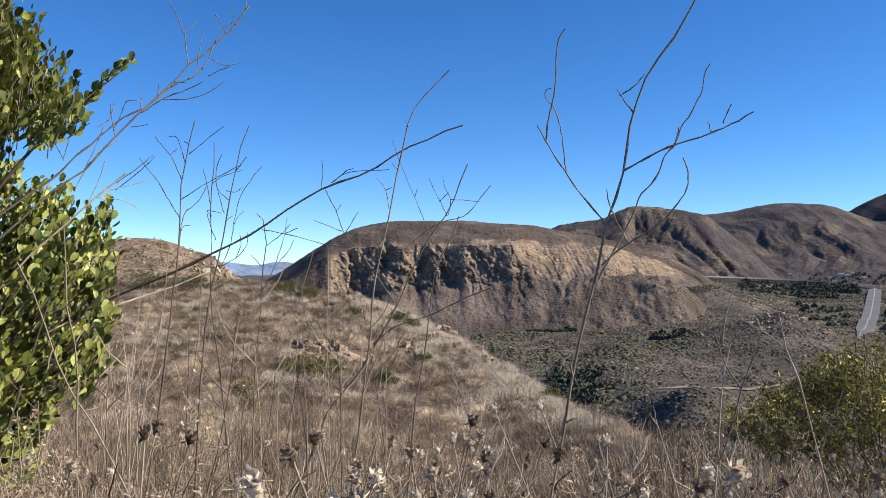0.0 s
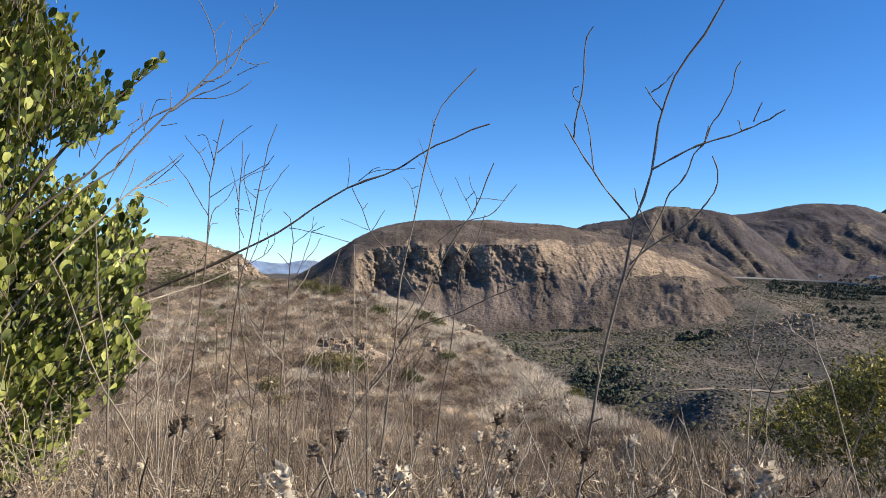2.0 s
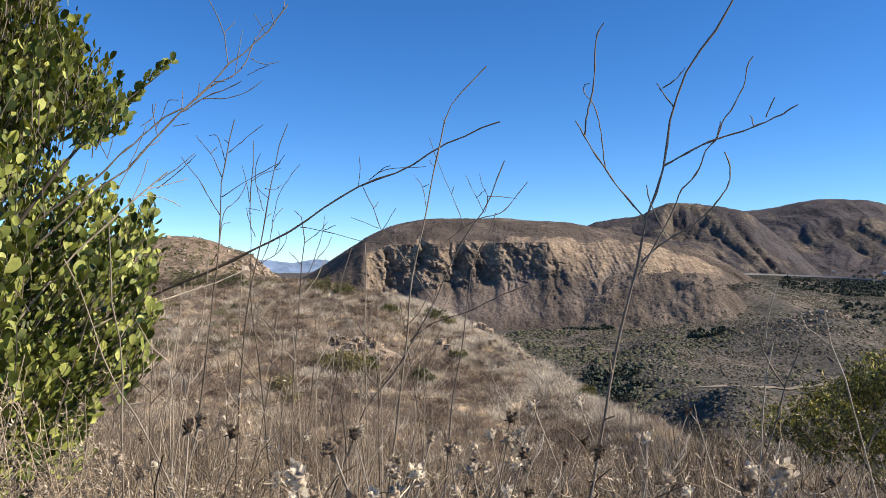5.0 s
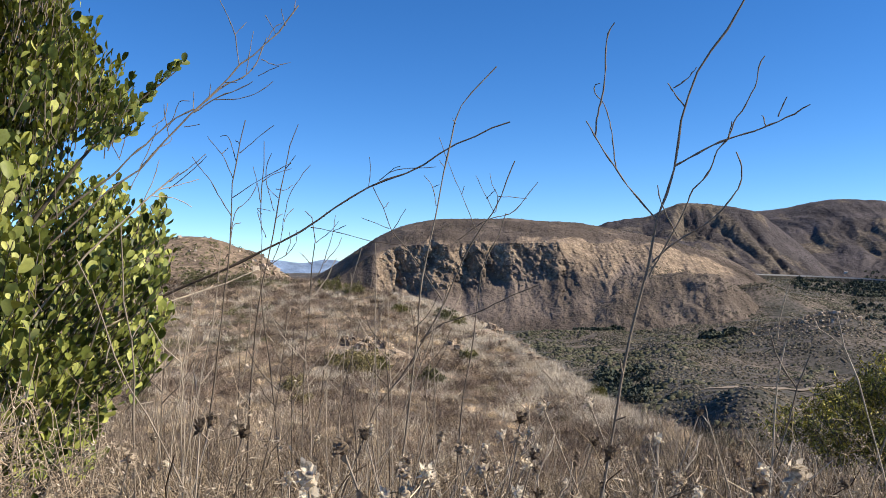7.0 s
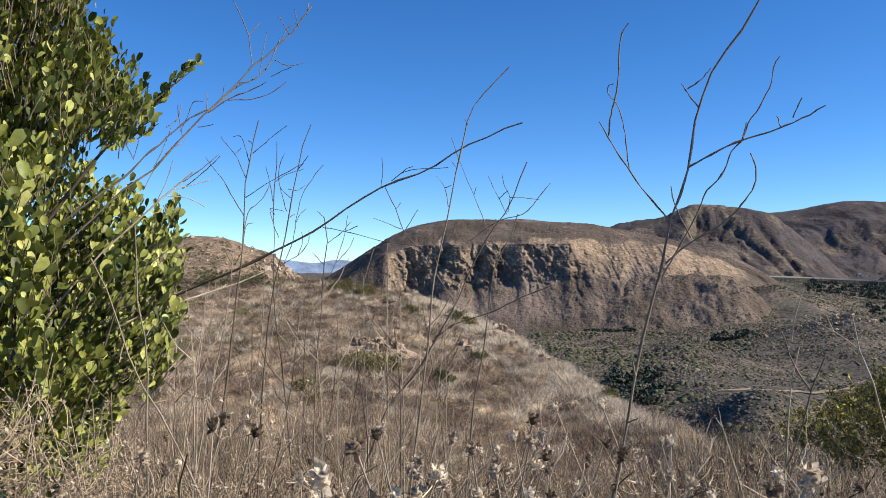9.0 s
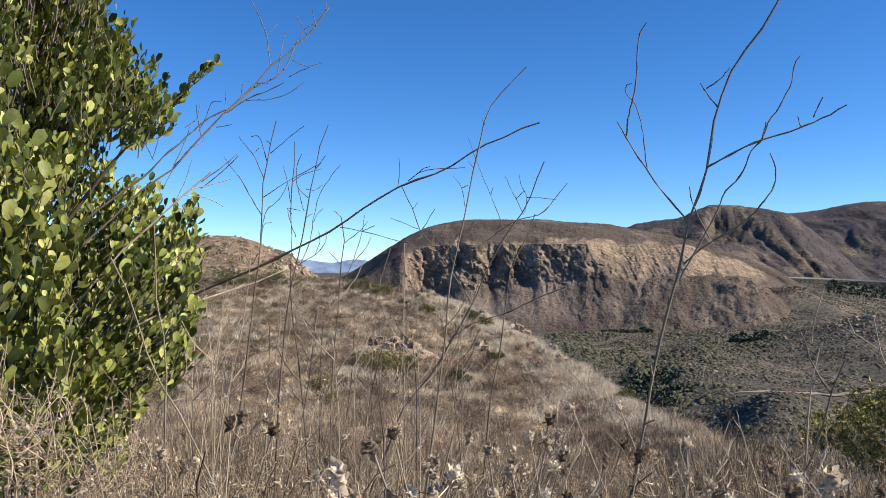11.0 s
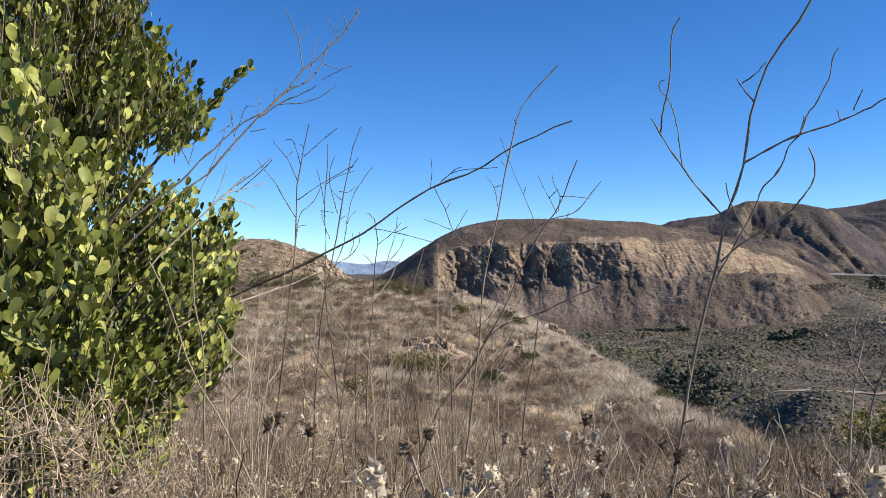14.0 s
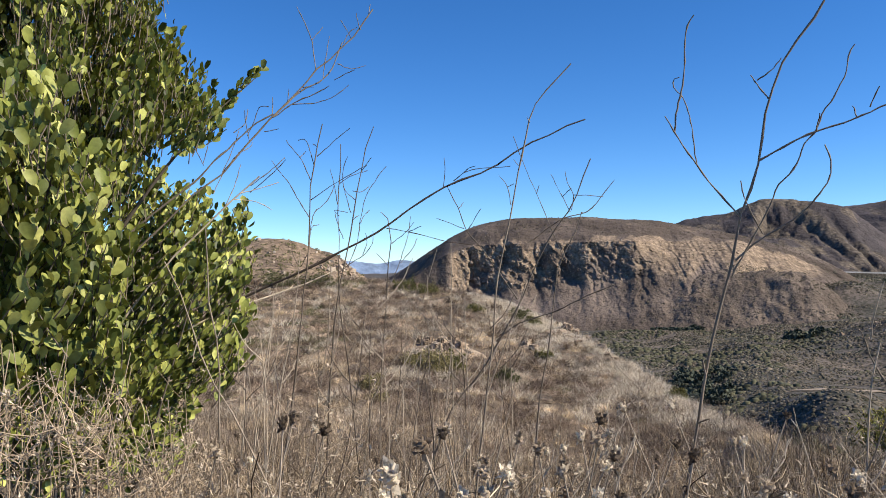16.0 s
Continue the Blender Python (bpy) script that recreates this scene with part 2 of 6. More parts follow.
def island_material(name, stops, rough=0.8, bump=0.0, scale=40, spec=0.25, through_light=0.0, patch=0.0):
    """Colour by piece, with a fine mottling."""
    s = Shade(name, rough)
    s.b.inputs["Specular IOR Level"].default_value = spec
    c = s.ramp(s.island(), stops)
    m = s.ramp(s.noise(scale, 4), [(0.3, 0.72), (0.7, 1.15)])
    c = s.mix(1.0, c, m, "MULTIPLY")
    if patch:
        c = s.mix(1.0, c, s.ramp(s.noise(patch, 3), [(0.36, (0.5, 0.48, 0.47)), (0.62, (1.35, 1.33, 1.28))]), "MULTIPLY")
    tone = s.t.nodes.new("ShaderNodeAttribute")     # the shade of a whole plant against its kind
    tone.attribute_name = "tone"
    c = s.mix(1.0, c, s.math("ADD", tone.outputs["Fac"], 1.0), "MULTIPLY")
    if bump:
        s.bump(s.noise(scale * 3, 3), bump, 0.003)
    if through_light:
        tr = s.t.nodes.new("ShaderNodeBsdfTranslucent")
        s.link(c, tr.inputs["Color"])
        mx = s.t.nodes.new("ShaderNodeMixShader")
        mx.inputs[0].default_value = through_light
        s.link(s.b.outputs[0], mx.inputs[1])
        s.link(tr.outputs[0], mx.inputs[2])
        s.link(mx.outputs[0], s.t.nodes["Material Output"].inputs["Surface"])
    return s.color(c)


SOIL = soil_material()
MESA = mountain_material("mesa_rock", (0.142, 0.111, 0.091), (0.305, 0.229, 0.16), 1.0)
# the grey cast of this scrub holds some haze of the far mountains
FAR = mountain_material("far_mountain_scrub", (0.068, 0.058, 0.058), (0.15, 0.122, 0.094), 0.6, 0.12)
SPUR = mountain_material("spur_scrub", (0.148, 0.116, 0.093), (0.27, 0.2, 0.147), 1.0)
LEFT_HILL = mountain_material("rocky_hill", (0.12, 0.094, 0.073), (0.27, 0.2, 0.14), 7.0)
# distance haze is put into this range's pale blue base colours
HAZE_TINT = mountain_material("hazy_range", (0.2, 0.27, 0.385), (0.25, 0.32, 0.43), 0.5)
GRASS = island_material("dry_grass_blade", [(0.0, (0.035, 0.025, 0.018)), (0.42, (0.12, 0.089, 0.057)), (0.72, (0.33, 0.25, 0.16)), (1.0, (0.8, 0.66, 0.46))], 0.8, 0, 12, 0.2, 0.08, 1.3)
HILL_GRASS = island_material("short_hill_grass", [(0.0, (0.24, 0.177, 0.115)), (0.5, (0.37, 0.285, 0.195)), (1.0, (0.6, 0.49, 0.345))], 0.85, 0, 4, 0.1, 0.08, 0.5)
STRAW = island_material("straw_bunch_grass", [(0.0, (0.44, 0.33, 0.205)), (0.5, (0.6, 0.475, 0.32)), (1.0, (0.78, 0.66, 0.48))], 0.85, 0, 6, 0.1, 0.08, 0.9)
TUFT = island_material("dry_brush_twig", [(0.0, (0.34, 0.255, 0.185)), (0.5, (0.5, 0.39, 0.285)), (1.0, (0.66, 0.535, 0.4))], 0.9, 0, 6, 0.1, 0.12, 0.8)
DEAD = island_material("dead_twig", [(0.0, (0.1, 0.075, 0.055)), (0.55, (0.25, 0.195, 0.145)), (1.0, (0.58, 0.48, 0.36))], 0.9, 0, 8, 0.1, 0.05, 1.0)
SAGE = island_material("sage_brush_leaf", [(0.0, (0.09, 0.09, 0.045)), (0.5, (0.18, 0.17, 0.085)), (1.0, (0.3, 0.27, 0.14))], 0.9, 0, 6, 0.1, 0.15)
SCRUB = island_material("valley_scrub", [(0.0, (0.05, 0.056, 0.038)), (0.4, (0.085, 0.084, 0.06)), (0.75, (0.13, 0.117, 0.09)), (1.0, (0.19, 0.16, 0.124))], 0.9, 0, 0.5, 0.1, 0, 0.03)
TREE_LEAF = island_material("dark_tree_leaf", [(0.0, (0.035, 0.044, 0.033)), (1.0, (0.1, 0.112, 0.075))], 0.8, 0, 0.5, 0.2)
BOULDER = island_material("pale_boulder", [(0.0, (0.2, 0.15, 0.11)), (0.6, (0.31, 0.235, 0.17)), (1.0, (0.48, 0.4, 0.31))], 0.95, 0.5, 2, 0.1)
HEAD = island_material("dried_flower_head", [(0.0, (0.22, 0.165, 0.115)), (0.6, (0.42, 0.33, 0.235)), (1.0, (0.68, 0.59, 0.45))], 0.85, 0, 60, 0.15, 0.2)
DARK_HEAD = island_material("dark_flower_head", [(0.0, (0.05, 0.035, 0.03)), (1.0, (0.14, 0.1, 0.075))], 0.9, 0.3, 120)


def asphalt_material(name, c):
    s = Shade(name, 0.9)
    return s.color(s.ramp(s.noise(0.3, 5), [(0.3, tuple(v * 0.8 for v in c)), (0.7, tuple(v * 1.2 for v in c))]))


ASPHALT = asphalt_material("sunlit_asphalt", (0.135, 0.135, 0.135))
CONCRETE = asphalt_material("pale_concrete", (0.29, 0.285, 0.28))
DIRT = asphalt_material("pale_dirt", (0.27, 0.215, 0.16))
WHITE = asphalt_material("white_paint", (0.78, 0.77, 0.74))
ROOF = asphalt_material("grey_roof", (0.24, 0.21, 0.2))
BUSH_LEAF = island_material("dull_green_bush_leaf", [(0.0, (0.048, 0.05, 0.029)), (1.0, (0.102, 0.097, 0.058))], 0.85, 0, 0.5, 0.15)
BARK = island_material("grey_bark", [(0.0, (0.1, 0.08, 0.06)), (1.0, (0.22, 0.18, 0.14))], 0.9, 0.4, 50)
MESA_SCRUB = island_material("mountain_scrub", [(0.0, (0.07, 0.063, 0.046)), (0.6, (0.113, 0.097, 0.072)), (1.0, (0.162, 0.132, 0.096))], 0.9, 0, 0.5, 0.1)
FAR_SCRUB = island_material("far_mountain_bush", [(0.0, (0.07, 0.066, 0.068)), (1.0, (0.115, 0.103, 0.1))], 0.9, 0, 0.2, 0.1)
GOLD = island_material("golden_grass_blade", [(0.0, (0.28, 0.19, 0.09)), (0.5, (0.54, 0.4, 0.205)), (1.0, (0.76, 0.62, 0.37))], 0.8, 0, 12, 0.2, 0.25)
LUMP = island_material("dark_brown_brush", [(0.0, (0.15, 0.107, 0.08)), (0.6, (0.24, 0.178, 0.133)), (1.0, (0.36, 0.275, 0.205))], 0.9, 0, 6, 0.1, 0.05)
PALE = island_material("pale_fluffy_grass", [(0.0, (0.55, 0.45, 0.33)), (0.5, (0.75, 0.65, 0.49)), (1.0, (0.9, 0.82, 0.67))], 0.85, 0, 6, 0.1, 0.1)


# ---- terrain: the near hillside, the valley and the mountains ----
EYE = 1.5
CREST_EL = [(-70, -4.0), (-40, -0.8), (-22, -1.1), (-15.5, -1.15), (-10.8, -1.5), (-7.1, -2.1), (-3.9, -3.35), (0.2, -4.9),
            (2.6, -6.3), (5.5, -7.8), (9.4, -10.2), (10.6, -11.0), (13.2, -12.3), (16.9, -13.6), (20.4, -14.2), (30, -14.6), (70, -4.0)]
CREST_R = [(-70, 25), (-40, 34), (-22, 37), (-10.8, 38), (-3.9, 34), (0.2, 29), (5.5, 22), (9.4, 17), (13.2, 11.5), (17, 9.5), (26, 8.5), (38, 9.5), (70, 25)]
DIP = [(-70, 0.2), (-40, 1.2), (-10, 1.4), (2, 1.1), (9, 0.4), (13, 0.1), (18, 0.0), (40, 0.0), (70, 0.2)]


def valley(az, r):
    """The floor of the valley, which climbs towards the far mountains."""
    x, y = r * np.sin(np.radians(az)), r * np.cos(np.radians(az))
    side = sstep(9, 14, az)
    z = -82 + 52 * sstep(1050, 2100, r) * (1 - side) + (64 - 17 * sstep(20, 27, az)) * sstep(930, 1720, r) * side + 4.5 * fbm(x / 170, y / 170, 3, 5) + 1.2 * fbm(x / 40, y / 40, 2, 9)
    z = z + 3.2 * sstep(180, 420, r) * (1 - sstep(1000, 1200, r)) * ridged(x / 95 + 0.25 * fbm(x / 60, y / 60, 2, 24), y / 130, 3, 23)
    z = z + 18 * np.exp(-np.abs((az - 17.8) / 3.0) ** 2.0 - np.abs((r - 450) / 62) ** 2.0)          # bank in front of the dirt track
    z = z + 30 * np.exp(-((az - 22.5) / 4.6) ** 2 - ((r - 900) / 150) ** 2)         # boulder hill
    z = z + 13 * np.exp(-((az - 13.0) / 3.0) ** 2 - ((r - 760) / 120) ** 2)
    z = z + 27 * np.exp(-((az - 18.2) / 3.6) ** 2 - ((r - 1225) / 140) ** 2) * (1 + 0.35 * fbm(x / 50, y / 50, 3, 25))
    z = z - 5 * np.exp(-((az - 23.5) / 4.5) ** 2 - ((r - 1550) / 170) ** 2)        # wooded hollow below the highway
    return z


def ground_z(az, r):
    az = (np.asarray(az, float) + 180) % 360 - 180
    r = np.asarray(r, float)
    turn = az * r * r / (r * r + 4.0)
    c = knots(turn, CREST_R)
    zc = EYE + c * np.tan(np.radians(knots(turn, CREST_EL)))
    u = np.clip(r / c, 0, 1)
    near = zc * sstep(0, 1, u) - knots(turn, DIP) * np.sin(np.pi * u ** 0.85) ** 1.3
    x, y = r * np.sin(np.radians(az)), r * np.cos(np.radians(az))
    near = near + sstep(2, 8, r) * (0.1 * fbm(x / 2.2, y / 2.2, 3, 3) + 0.22 * fbm(x / 7.5, y / 7.5, 2, 21))
    near = near * (1 - sstep(75, 130, np.abs(az)))
    past = np.maximum(r - c, 0)
    drop = near - 0.5 * past ** 2 / (past + 9)
    low = valley(az, r)
    w = sstep(-8, 22, drop - low)
    return drop * w + low * (1 - w)


def at_ground(x, y):
    a, r = polar(x, y)
    return ground_z(a, r)


bearings = np.concatenate([np.arange(-180, -44, 4), np.arange(-44, 36, 0.2), np.arange(36, 181, 4)])
steps_out = np.concatenate([[0.001], np.geomspace(0.3, 60, 170), np.geomspace(62, 4900, 150)])
mesh_thing("ground", *sheet(bearings, steps_out, ground_z), SOIL, True,
           label="dry hillside falling to a scrubby valley floor", category="ground", kind="structure")


def mountain(name, material, az, r, height, label, bare=None, dense=None):
    """bare: how much naked rock shows, from 0 to 1, kept on the mesh for its material."""
    ob = mesh_thing(name, *sheet(az, r, height), material, True, label=label, category="mountain", kind="structure")
    if bare:
        a, d = np.meshgrid(np.asarray(az, float), np.asarray(r, float), indexing="ij")
        ob.data.attributes.new("bare", "FLOAT", "POINT").data.foreach_set("value", np.clip(bare(a, d), 0, 1).astype(np.float32).ravel())
        if dense:
            ob.data.attributes.new("dense", "FLOAT", "POINT").data.foreach_set("value", np.clip(dense(a, d), 0, 1).astype(np.float32).ravel())
    return ob


# alcoves in the cliffs: bearing, height of sight, half width, half height (degrees), depth (metres)
ALCOVES = ((-6.05, -0.5, 0.75, 1.35, 42), (-3.6, 0.35, 0.9, 1.3, 48), (-1.25, 0.0, 0.55, 0.85, 30), (0.4, -0.75, 0.65, 0.75, 30), (0.4, 0.75, 0.42, 0.6, 20),
           (2.55, 0.8, 0.6, 0.8, 20), (3.95, 0.4, 0.36, 0.75, 15), (5.4, -1.0, 0.22, 1.9, 20), (-0.8, -1.9, 0.35, 0.7, 14), (2.3, -1.8, 0.3, 0.8, 12), (-4.8, -1.5, 0.4, 0.6, 16),
           (-2.3, -0.9, 0.35, 0.6, 16), (1.5, -0.2, 0.25, 0.5, 12), (-5.0, 0.9, 0.3, 0.5, 12), (8.3, 0.4, 0.2, 0.9, 7), (10.3, 0.3, 0.22, 0.8, 7), (11.8, 0.2, 0.2, 0.8, 6))


def facets(x, y, seed):
    """Broken rock: flat tilted pieces, each at its own depth."""
    xi, yi = np.floor(x), np.floor(y)
    best, out = np.full(np.shape(x), 9.0), np.zeros(np.shape(x))
    chance = lambda i, j, k: np.modf(np.abs(np.sin(i * 127.1 + j * 311.7 + (seed + k) * 74.7) * 43758.5453))[0]
    for i in (-1, 0, 1):
        for j in (-1, 0, 1):
            ci, cj = xi + i, yi + j
            dx, dy = x - ci - chance(ci, cj, 1), y - cj - chance(ci, cj, 2)
            d = dx * dx + dy * dy
            h = chance(ci, cj, 3) - 0.5 + 1.3 * (chance(ci, cj, 4) - 0.5) * dx + 1.3 * (chance(ci, cj, 5) - 0.5) * dy
            out = np.where(d < best, h, out)
            best = np.minimum(best, d)
    return out


def mesa_point(az, s):
    """Distance and height on the mesa: s runs from its foot (0) over the talus (to 0.3), the cliffs (to 0.62) and the top slope to the crest (0.97)."""
    top = knots(az, [(-14.5, -1.75), (-13, -0.95), (-11.65, -0.2), (-10.3, 0.7), (-9.1, 1.45), (-8, 2.15), (-6.8, 2.75), (-4.8, 3.28), (-3, 3.45), (0.2, 3.47),
                     (1.5, 3.5), (3.6, 3.3), (7.6, 2.92), (10, 2.45), (12.6, 1.85), (15, 1.15), (17, 0.3), (18.6, -0.7), (21, -2.5)])
    brow = knots(az, [(-14.5, -2.4), (-11, -0.9), (-8.6, 0.8), (-7, 1.4), (-4, 1.65), (2, 1.75), (7, 1.75), (12, 1.5), (15, 0.6), (17.5, -0.6), (21, -2.9)])
    talus = knots(az, [(-14.5, -3.3), (-8, -2.0), (-5, -1.7), (-2, -1.3), (2, -0.9), (6, -0.7), (11, -0.6), (14, -0.9), (17.5, -1.9), (21, -3.6)])
    brow = brow + 0.03 * fbm(az * 2.3, 0 * az + 1.7, 3, 45) * sstep(-9, -7, az)
    right = sstep(4.5, 7.5, az)
    foot = 1025.0 + 140 * sstep(11, 19, az)
    talus = talus + 0.25 * fbm(az * 0.8, 0 * az + 5.1, 2, 49)
    f = 1175 + 60 * sstep(10, 17, az) - 10 * fbm(az * 0.6, 0 * az, 2, 41)
    f = f + 14 * (1 - right) * sstep(4, -7, az)
    b = f + 30 + 80 * right
    crest = 1450 - 60 * sstep(8, 19, az)
    z_f, z_b, z_c = (EYE + r * np.tan(np.radians(e)) for r, e in ((f, talus), (b, brow), (crest, top)))
    u = np.clip(s / 0.3, 0, 1)
    v = np.clip((s - 0.3) / 0.32, 0, 1)
    w = np.clip((s - 0.62) / 0.35, 0, 1)
    over = np.clip((s - 0.97) / 0.03, 0, 1)
    r = foot + (f - foot) * u + (b - f) * v + (crest - b) * w + 120 * over
    z = -92 + (z_f + 92) * u ** 1.35 + (z_b - z_f) * v ** 0.9 + (z_c - z_b) * np.sin(w * np.pi / 2) - 40 * over
    # cut the alcoves back: a sharp step on one side, a slow slant forward on the other
    el = np.degrees(np.arctan2(z - EYE, r))
    aw = az + 0.3 * fbm(az * 2.6, el * 2.6, 3, 44) + 0.12 * facets(az * 2.5, el * 2.5, 47)
    ew = el + 0.3 * fbm(az * 1.7, el * 1.7, 3, 46)
    cut = 0 * az
    for a, e, wa, we, d in ALCOVES:
        q, t = (aw - a) / wa, np.abs((ew - e + 0.8 * (aw - a)) / we)
        cut = np.maximum(cut, 0.3 * d * sstep(-1.15, -0.6, q) * np.clip((1.15 - q) / 1.7, 0, 1) * (1 - sstep(0.35, 1.3, t)))
    cliff = sstep(0.2, 0.33, s) * (1 - sstep(0.6, 0.68, s)) * sstep(-9, -7.4, az) * (1 - sstep(15, 18, az))
    x = az * 21.0
    wx, wz = x + 0.35 * z + 3 * fbm(x / 9, z / 9, 2, 64), z + 3 * fbm(x / 9 + 5, z / 9, 2, 65)
    rock = 3.4 * facets(wx / 15, wz / 24, 60) + 2.9 * facets(wx / 6.5, wz / 11, 62) + 1.0 * facets(wx / 3, wz / 4.5, 61)
    rough = cliff * rock * (1 - 0.5 * right)
    streak = right * cliff * 3.6 * ridged((x + 0.5 * z) / 13, z / 60, 3, 63)
    low = sstep(0.02, 0.12, s) * (1 - sstep(0.24, 0.34, s))
    high = sstep(0.62, 0.7, s) * (1 - sstep(0.85, 0.95, s))
    slope = low * (1.7 * ridged((x + 0.7 * z) / 40 + 0.3 * fbm(x / 50, z / 20, 2, 71), z / 90, 2, 70) + 1.8 * facets(wx / 8, wz / 7, 74) + 1.2 * fbm(x / 11, z / 8, 3, 72))
    r = r + (1 - 0.4 * right) * cut - rough - streak - slope
    z = z + high * (3.0 * fbm(x / 60, r / 60, 3, 77) + 1.2 * fbm(x / 14, r / 14, 2, 78))
    return r, z


def mesa_bare(az, s):
    x = az * 21.0
    n = fbm(x / 30, s * 8, 4, 81)
    s = s + 0.05 * fbm(x / 22, s * 6, 4, 82)
    left = 1 - sstep(4.0, 5.5, az)
    band = sstep(0.25, 0.33, s) * (1 - sstep(0.6, 0.66, s)) * sstep(-8.4, -7.6, az) * (1 - sstep(15.0, 18.0, az))
    rock = band * (0.6 + 0.25 * sstep(0.4, 0.58, s) + 0.75 * n * (0.4 + 0.6 * left) + 0.12 * (1 - left))
    strip = np.exp(-((az + 7.35 + 0.2 * n) / 0.4) ** 4) * sstep(0.08, 0.2, s) * (1 - sstep(0.58, 0.66, s))
    return np.maximum(rock, strip) + 0.4 * sstep(0.55, 1.0, n) * sstep(0.68, 0.75, s) * sstep(-6, 0, az)


def mesa():
    a, s = np.meshgrid(np.arange(-15, 21.5, 0.06), np.concatenate([np.linspace(0, 0.28, 44), np.linspace(0.285, 0.64, 110), np.linspace(0.65, 1.0, 44)]), indexing="ij")
    r, z = mesa_point(a, s)
    verts = np.stack([r * np.sin(np.radians(a)), r * np.cos(np.radians(a)), z], -1).reshape(-1, 3)
    i = np.arange(a.size).reshape(a.shape)
    faces = np.stack([i[:-1, :-1], i[1:, :-1], i[1:, 1:], i[:-1, 1:]], -1).reshape(-1, 4)
    ob = mesh_thing("mesa", verts, faces, MESA, True, label="brown flat-topped mountain with gullied tan cliffs", category="mountain", kind="structure")
    ob.data.attributes.new("bare", "FLOAT", "POINT").data.foreach_set("value", np.clip(mesa_bare(a, s), 0, 1).astype(np.float32).ravel())
    dense = 0.5 * (1 - sstep(-8.8, -7.8, a)) + 0.55 * sstep(11, 14, a + 0.6 * fbm(a * 1.1, s * 14, 3, 91)) * (1 - sstep(0.3, 0.42, s)) + 0.8 * (1 - sstep(0.04, 0.17, s + 0.05 * fbm(a * 1.4, s * 20, 3, 87))) + sstep(0.6, 0.68, s) * (0.5 + 0.55 * fbm(a * 0.5, s * 9, 3, 85))
    ob.data.attributes.new("dense", "FLOAT", "POINT").data.foreach_set("value", np.clip(dense, 0, 1).astype(np.float32).ravel())


mesa()


def spur_z(az, r):
    x, y = r * np.sin(np.radians(az)), r * np.cos(np.radians(az))
    q = np.abs((az - 9.6) / np.where(az < 9.6, 4.4, 5.6)) ** 2.0 + np.abs((r - 1195) / 115) ** 2.0
    side = np.exp(-((az - 16.2) / 3.6) ** 2 - ((r - 1190) / 105) ** 2)
    return -94 + 60 * side * (1 + 0.17 * fbm(x / 45, y / 45, 3, 89)) + 86 * np.exp(-q) * (1 + 0.09 * fbm(x / 60, y / 60, 3, 79)) + 1.3 * ridged(az / 0.9 + 0.004 * r, r / 120, 3, 73) * np.exp(-0.5 * q) + 1.5 * fbm(x / 14, y / 14, 3, 78) + 1.0 * facets(x / 6, y / 9, 75)


mountain("spur", SPUR, np.arange(2, 26, 0.07), np.arange(1000, 1330, 3), spur_z, "rounded scrubby spur at the mountain's foot",
         lambda az, r: 0.62 * np.exp(-((az - 8.4) / 3.0) ** 2 - ((r - 1140) / 50) ** 2) * sstep(-0.1, 0.7, fbm(az * 1.2, r / 25, 4, 83)),
         lambda az, r: 0.08 + 0.45 * (1 - sstep(-82, -62, spur_z(az, r) + 8 * fbm(az * 1.5, r / 30, 3, 86))))


def range_z(profile, foot_r, crest_r, base, seed, rough):
    def height(az, r):
        top = EYE + crest_r * np.tan(np.radians(knots(az, profile)))
        u = np.clip((r - foot_r) / (crest_r - foot_r), 0, 1)
        z = base + (top - base) * (0.55 * u + 0.45 * u ** 1.6)
        x, y = r * np.sin(np.radians(az)), r * np.cos(np.radians(az))
        live = np.sin(np.pi * np.clip(u, 0, 1)) ** 0.7
        wx = az * crest_r * 0.01745 + 110 * fbm(x / 420, y / 420, 2, seed + 3)
        wy = r + 90 * fbm(x / 350 + 7, y / 350, 2, seed + 4)
        ribs = sum(2.0 * np.sqrt(noise2((wx + 0.3 * wy) / (260 / q), wy / (1100 / q), seed + 7 * q) ** 2 + 0.02) / q ** 0.9 for q in (1, 2, 4, 8)) - 1.4
        z = z + live * rough * (ribs + 0.2 * fbm(wx / 60, y / 80, 3, seed + 9) + 0.22 * facets(wx / 28, wy / 55, seed + 11))
        z = z + (1 - sstep(0, 0.15, 1 - u)) * rough * 0.08 * fbm(az * 2.5, 0 * az, 3, seed + 5)
        return np.where(r > crest_r, z - 0.35 * (r - crest_r), z)
    return height


def patchy(seed, size, low, high):
    def bare(az, r):
        x, y = r * np.sin(np.radians(az)), r * np.cos(np.radians(az))
        return sstep(low, high, fbm(x / size, y / (2.2 * size), 4, seed))
    return bare


dome_z = range_z([(5.5, 0.5), (7.6, 2.85), (9.3, 3.35), (11.4, 3.65), (13, 4.35), (14.2, 4.45), (15.6, 4.3), (17.2, 4.02), (18.4, 3.7), (19.6, 2.7), (21.4, 1.1), (23, -0.5), (27, -2.2)],
                 1600, 2250, -62, 90, 14)
far_z = range_z([(12, 2.2), (15, 3.3), (18.0, 3.75), (20.0, 3.95), (21.3, 4.22), (23, 4.42), (24.5, 4.34), (26.0, 4.16), (27.2, 3.7), (29, 2.9), (33, 2.0), (40, 0.5)],
                2150, 3250, -42, 130, 15)


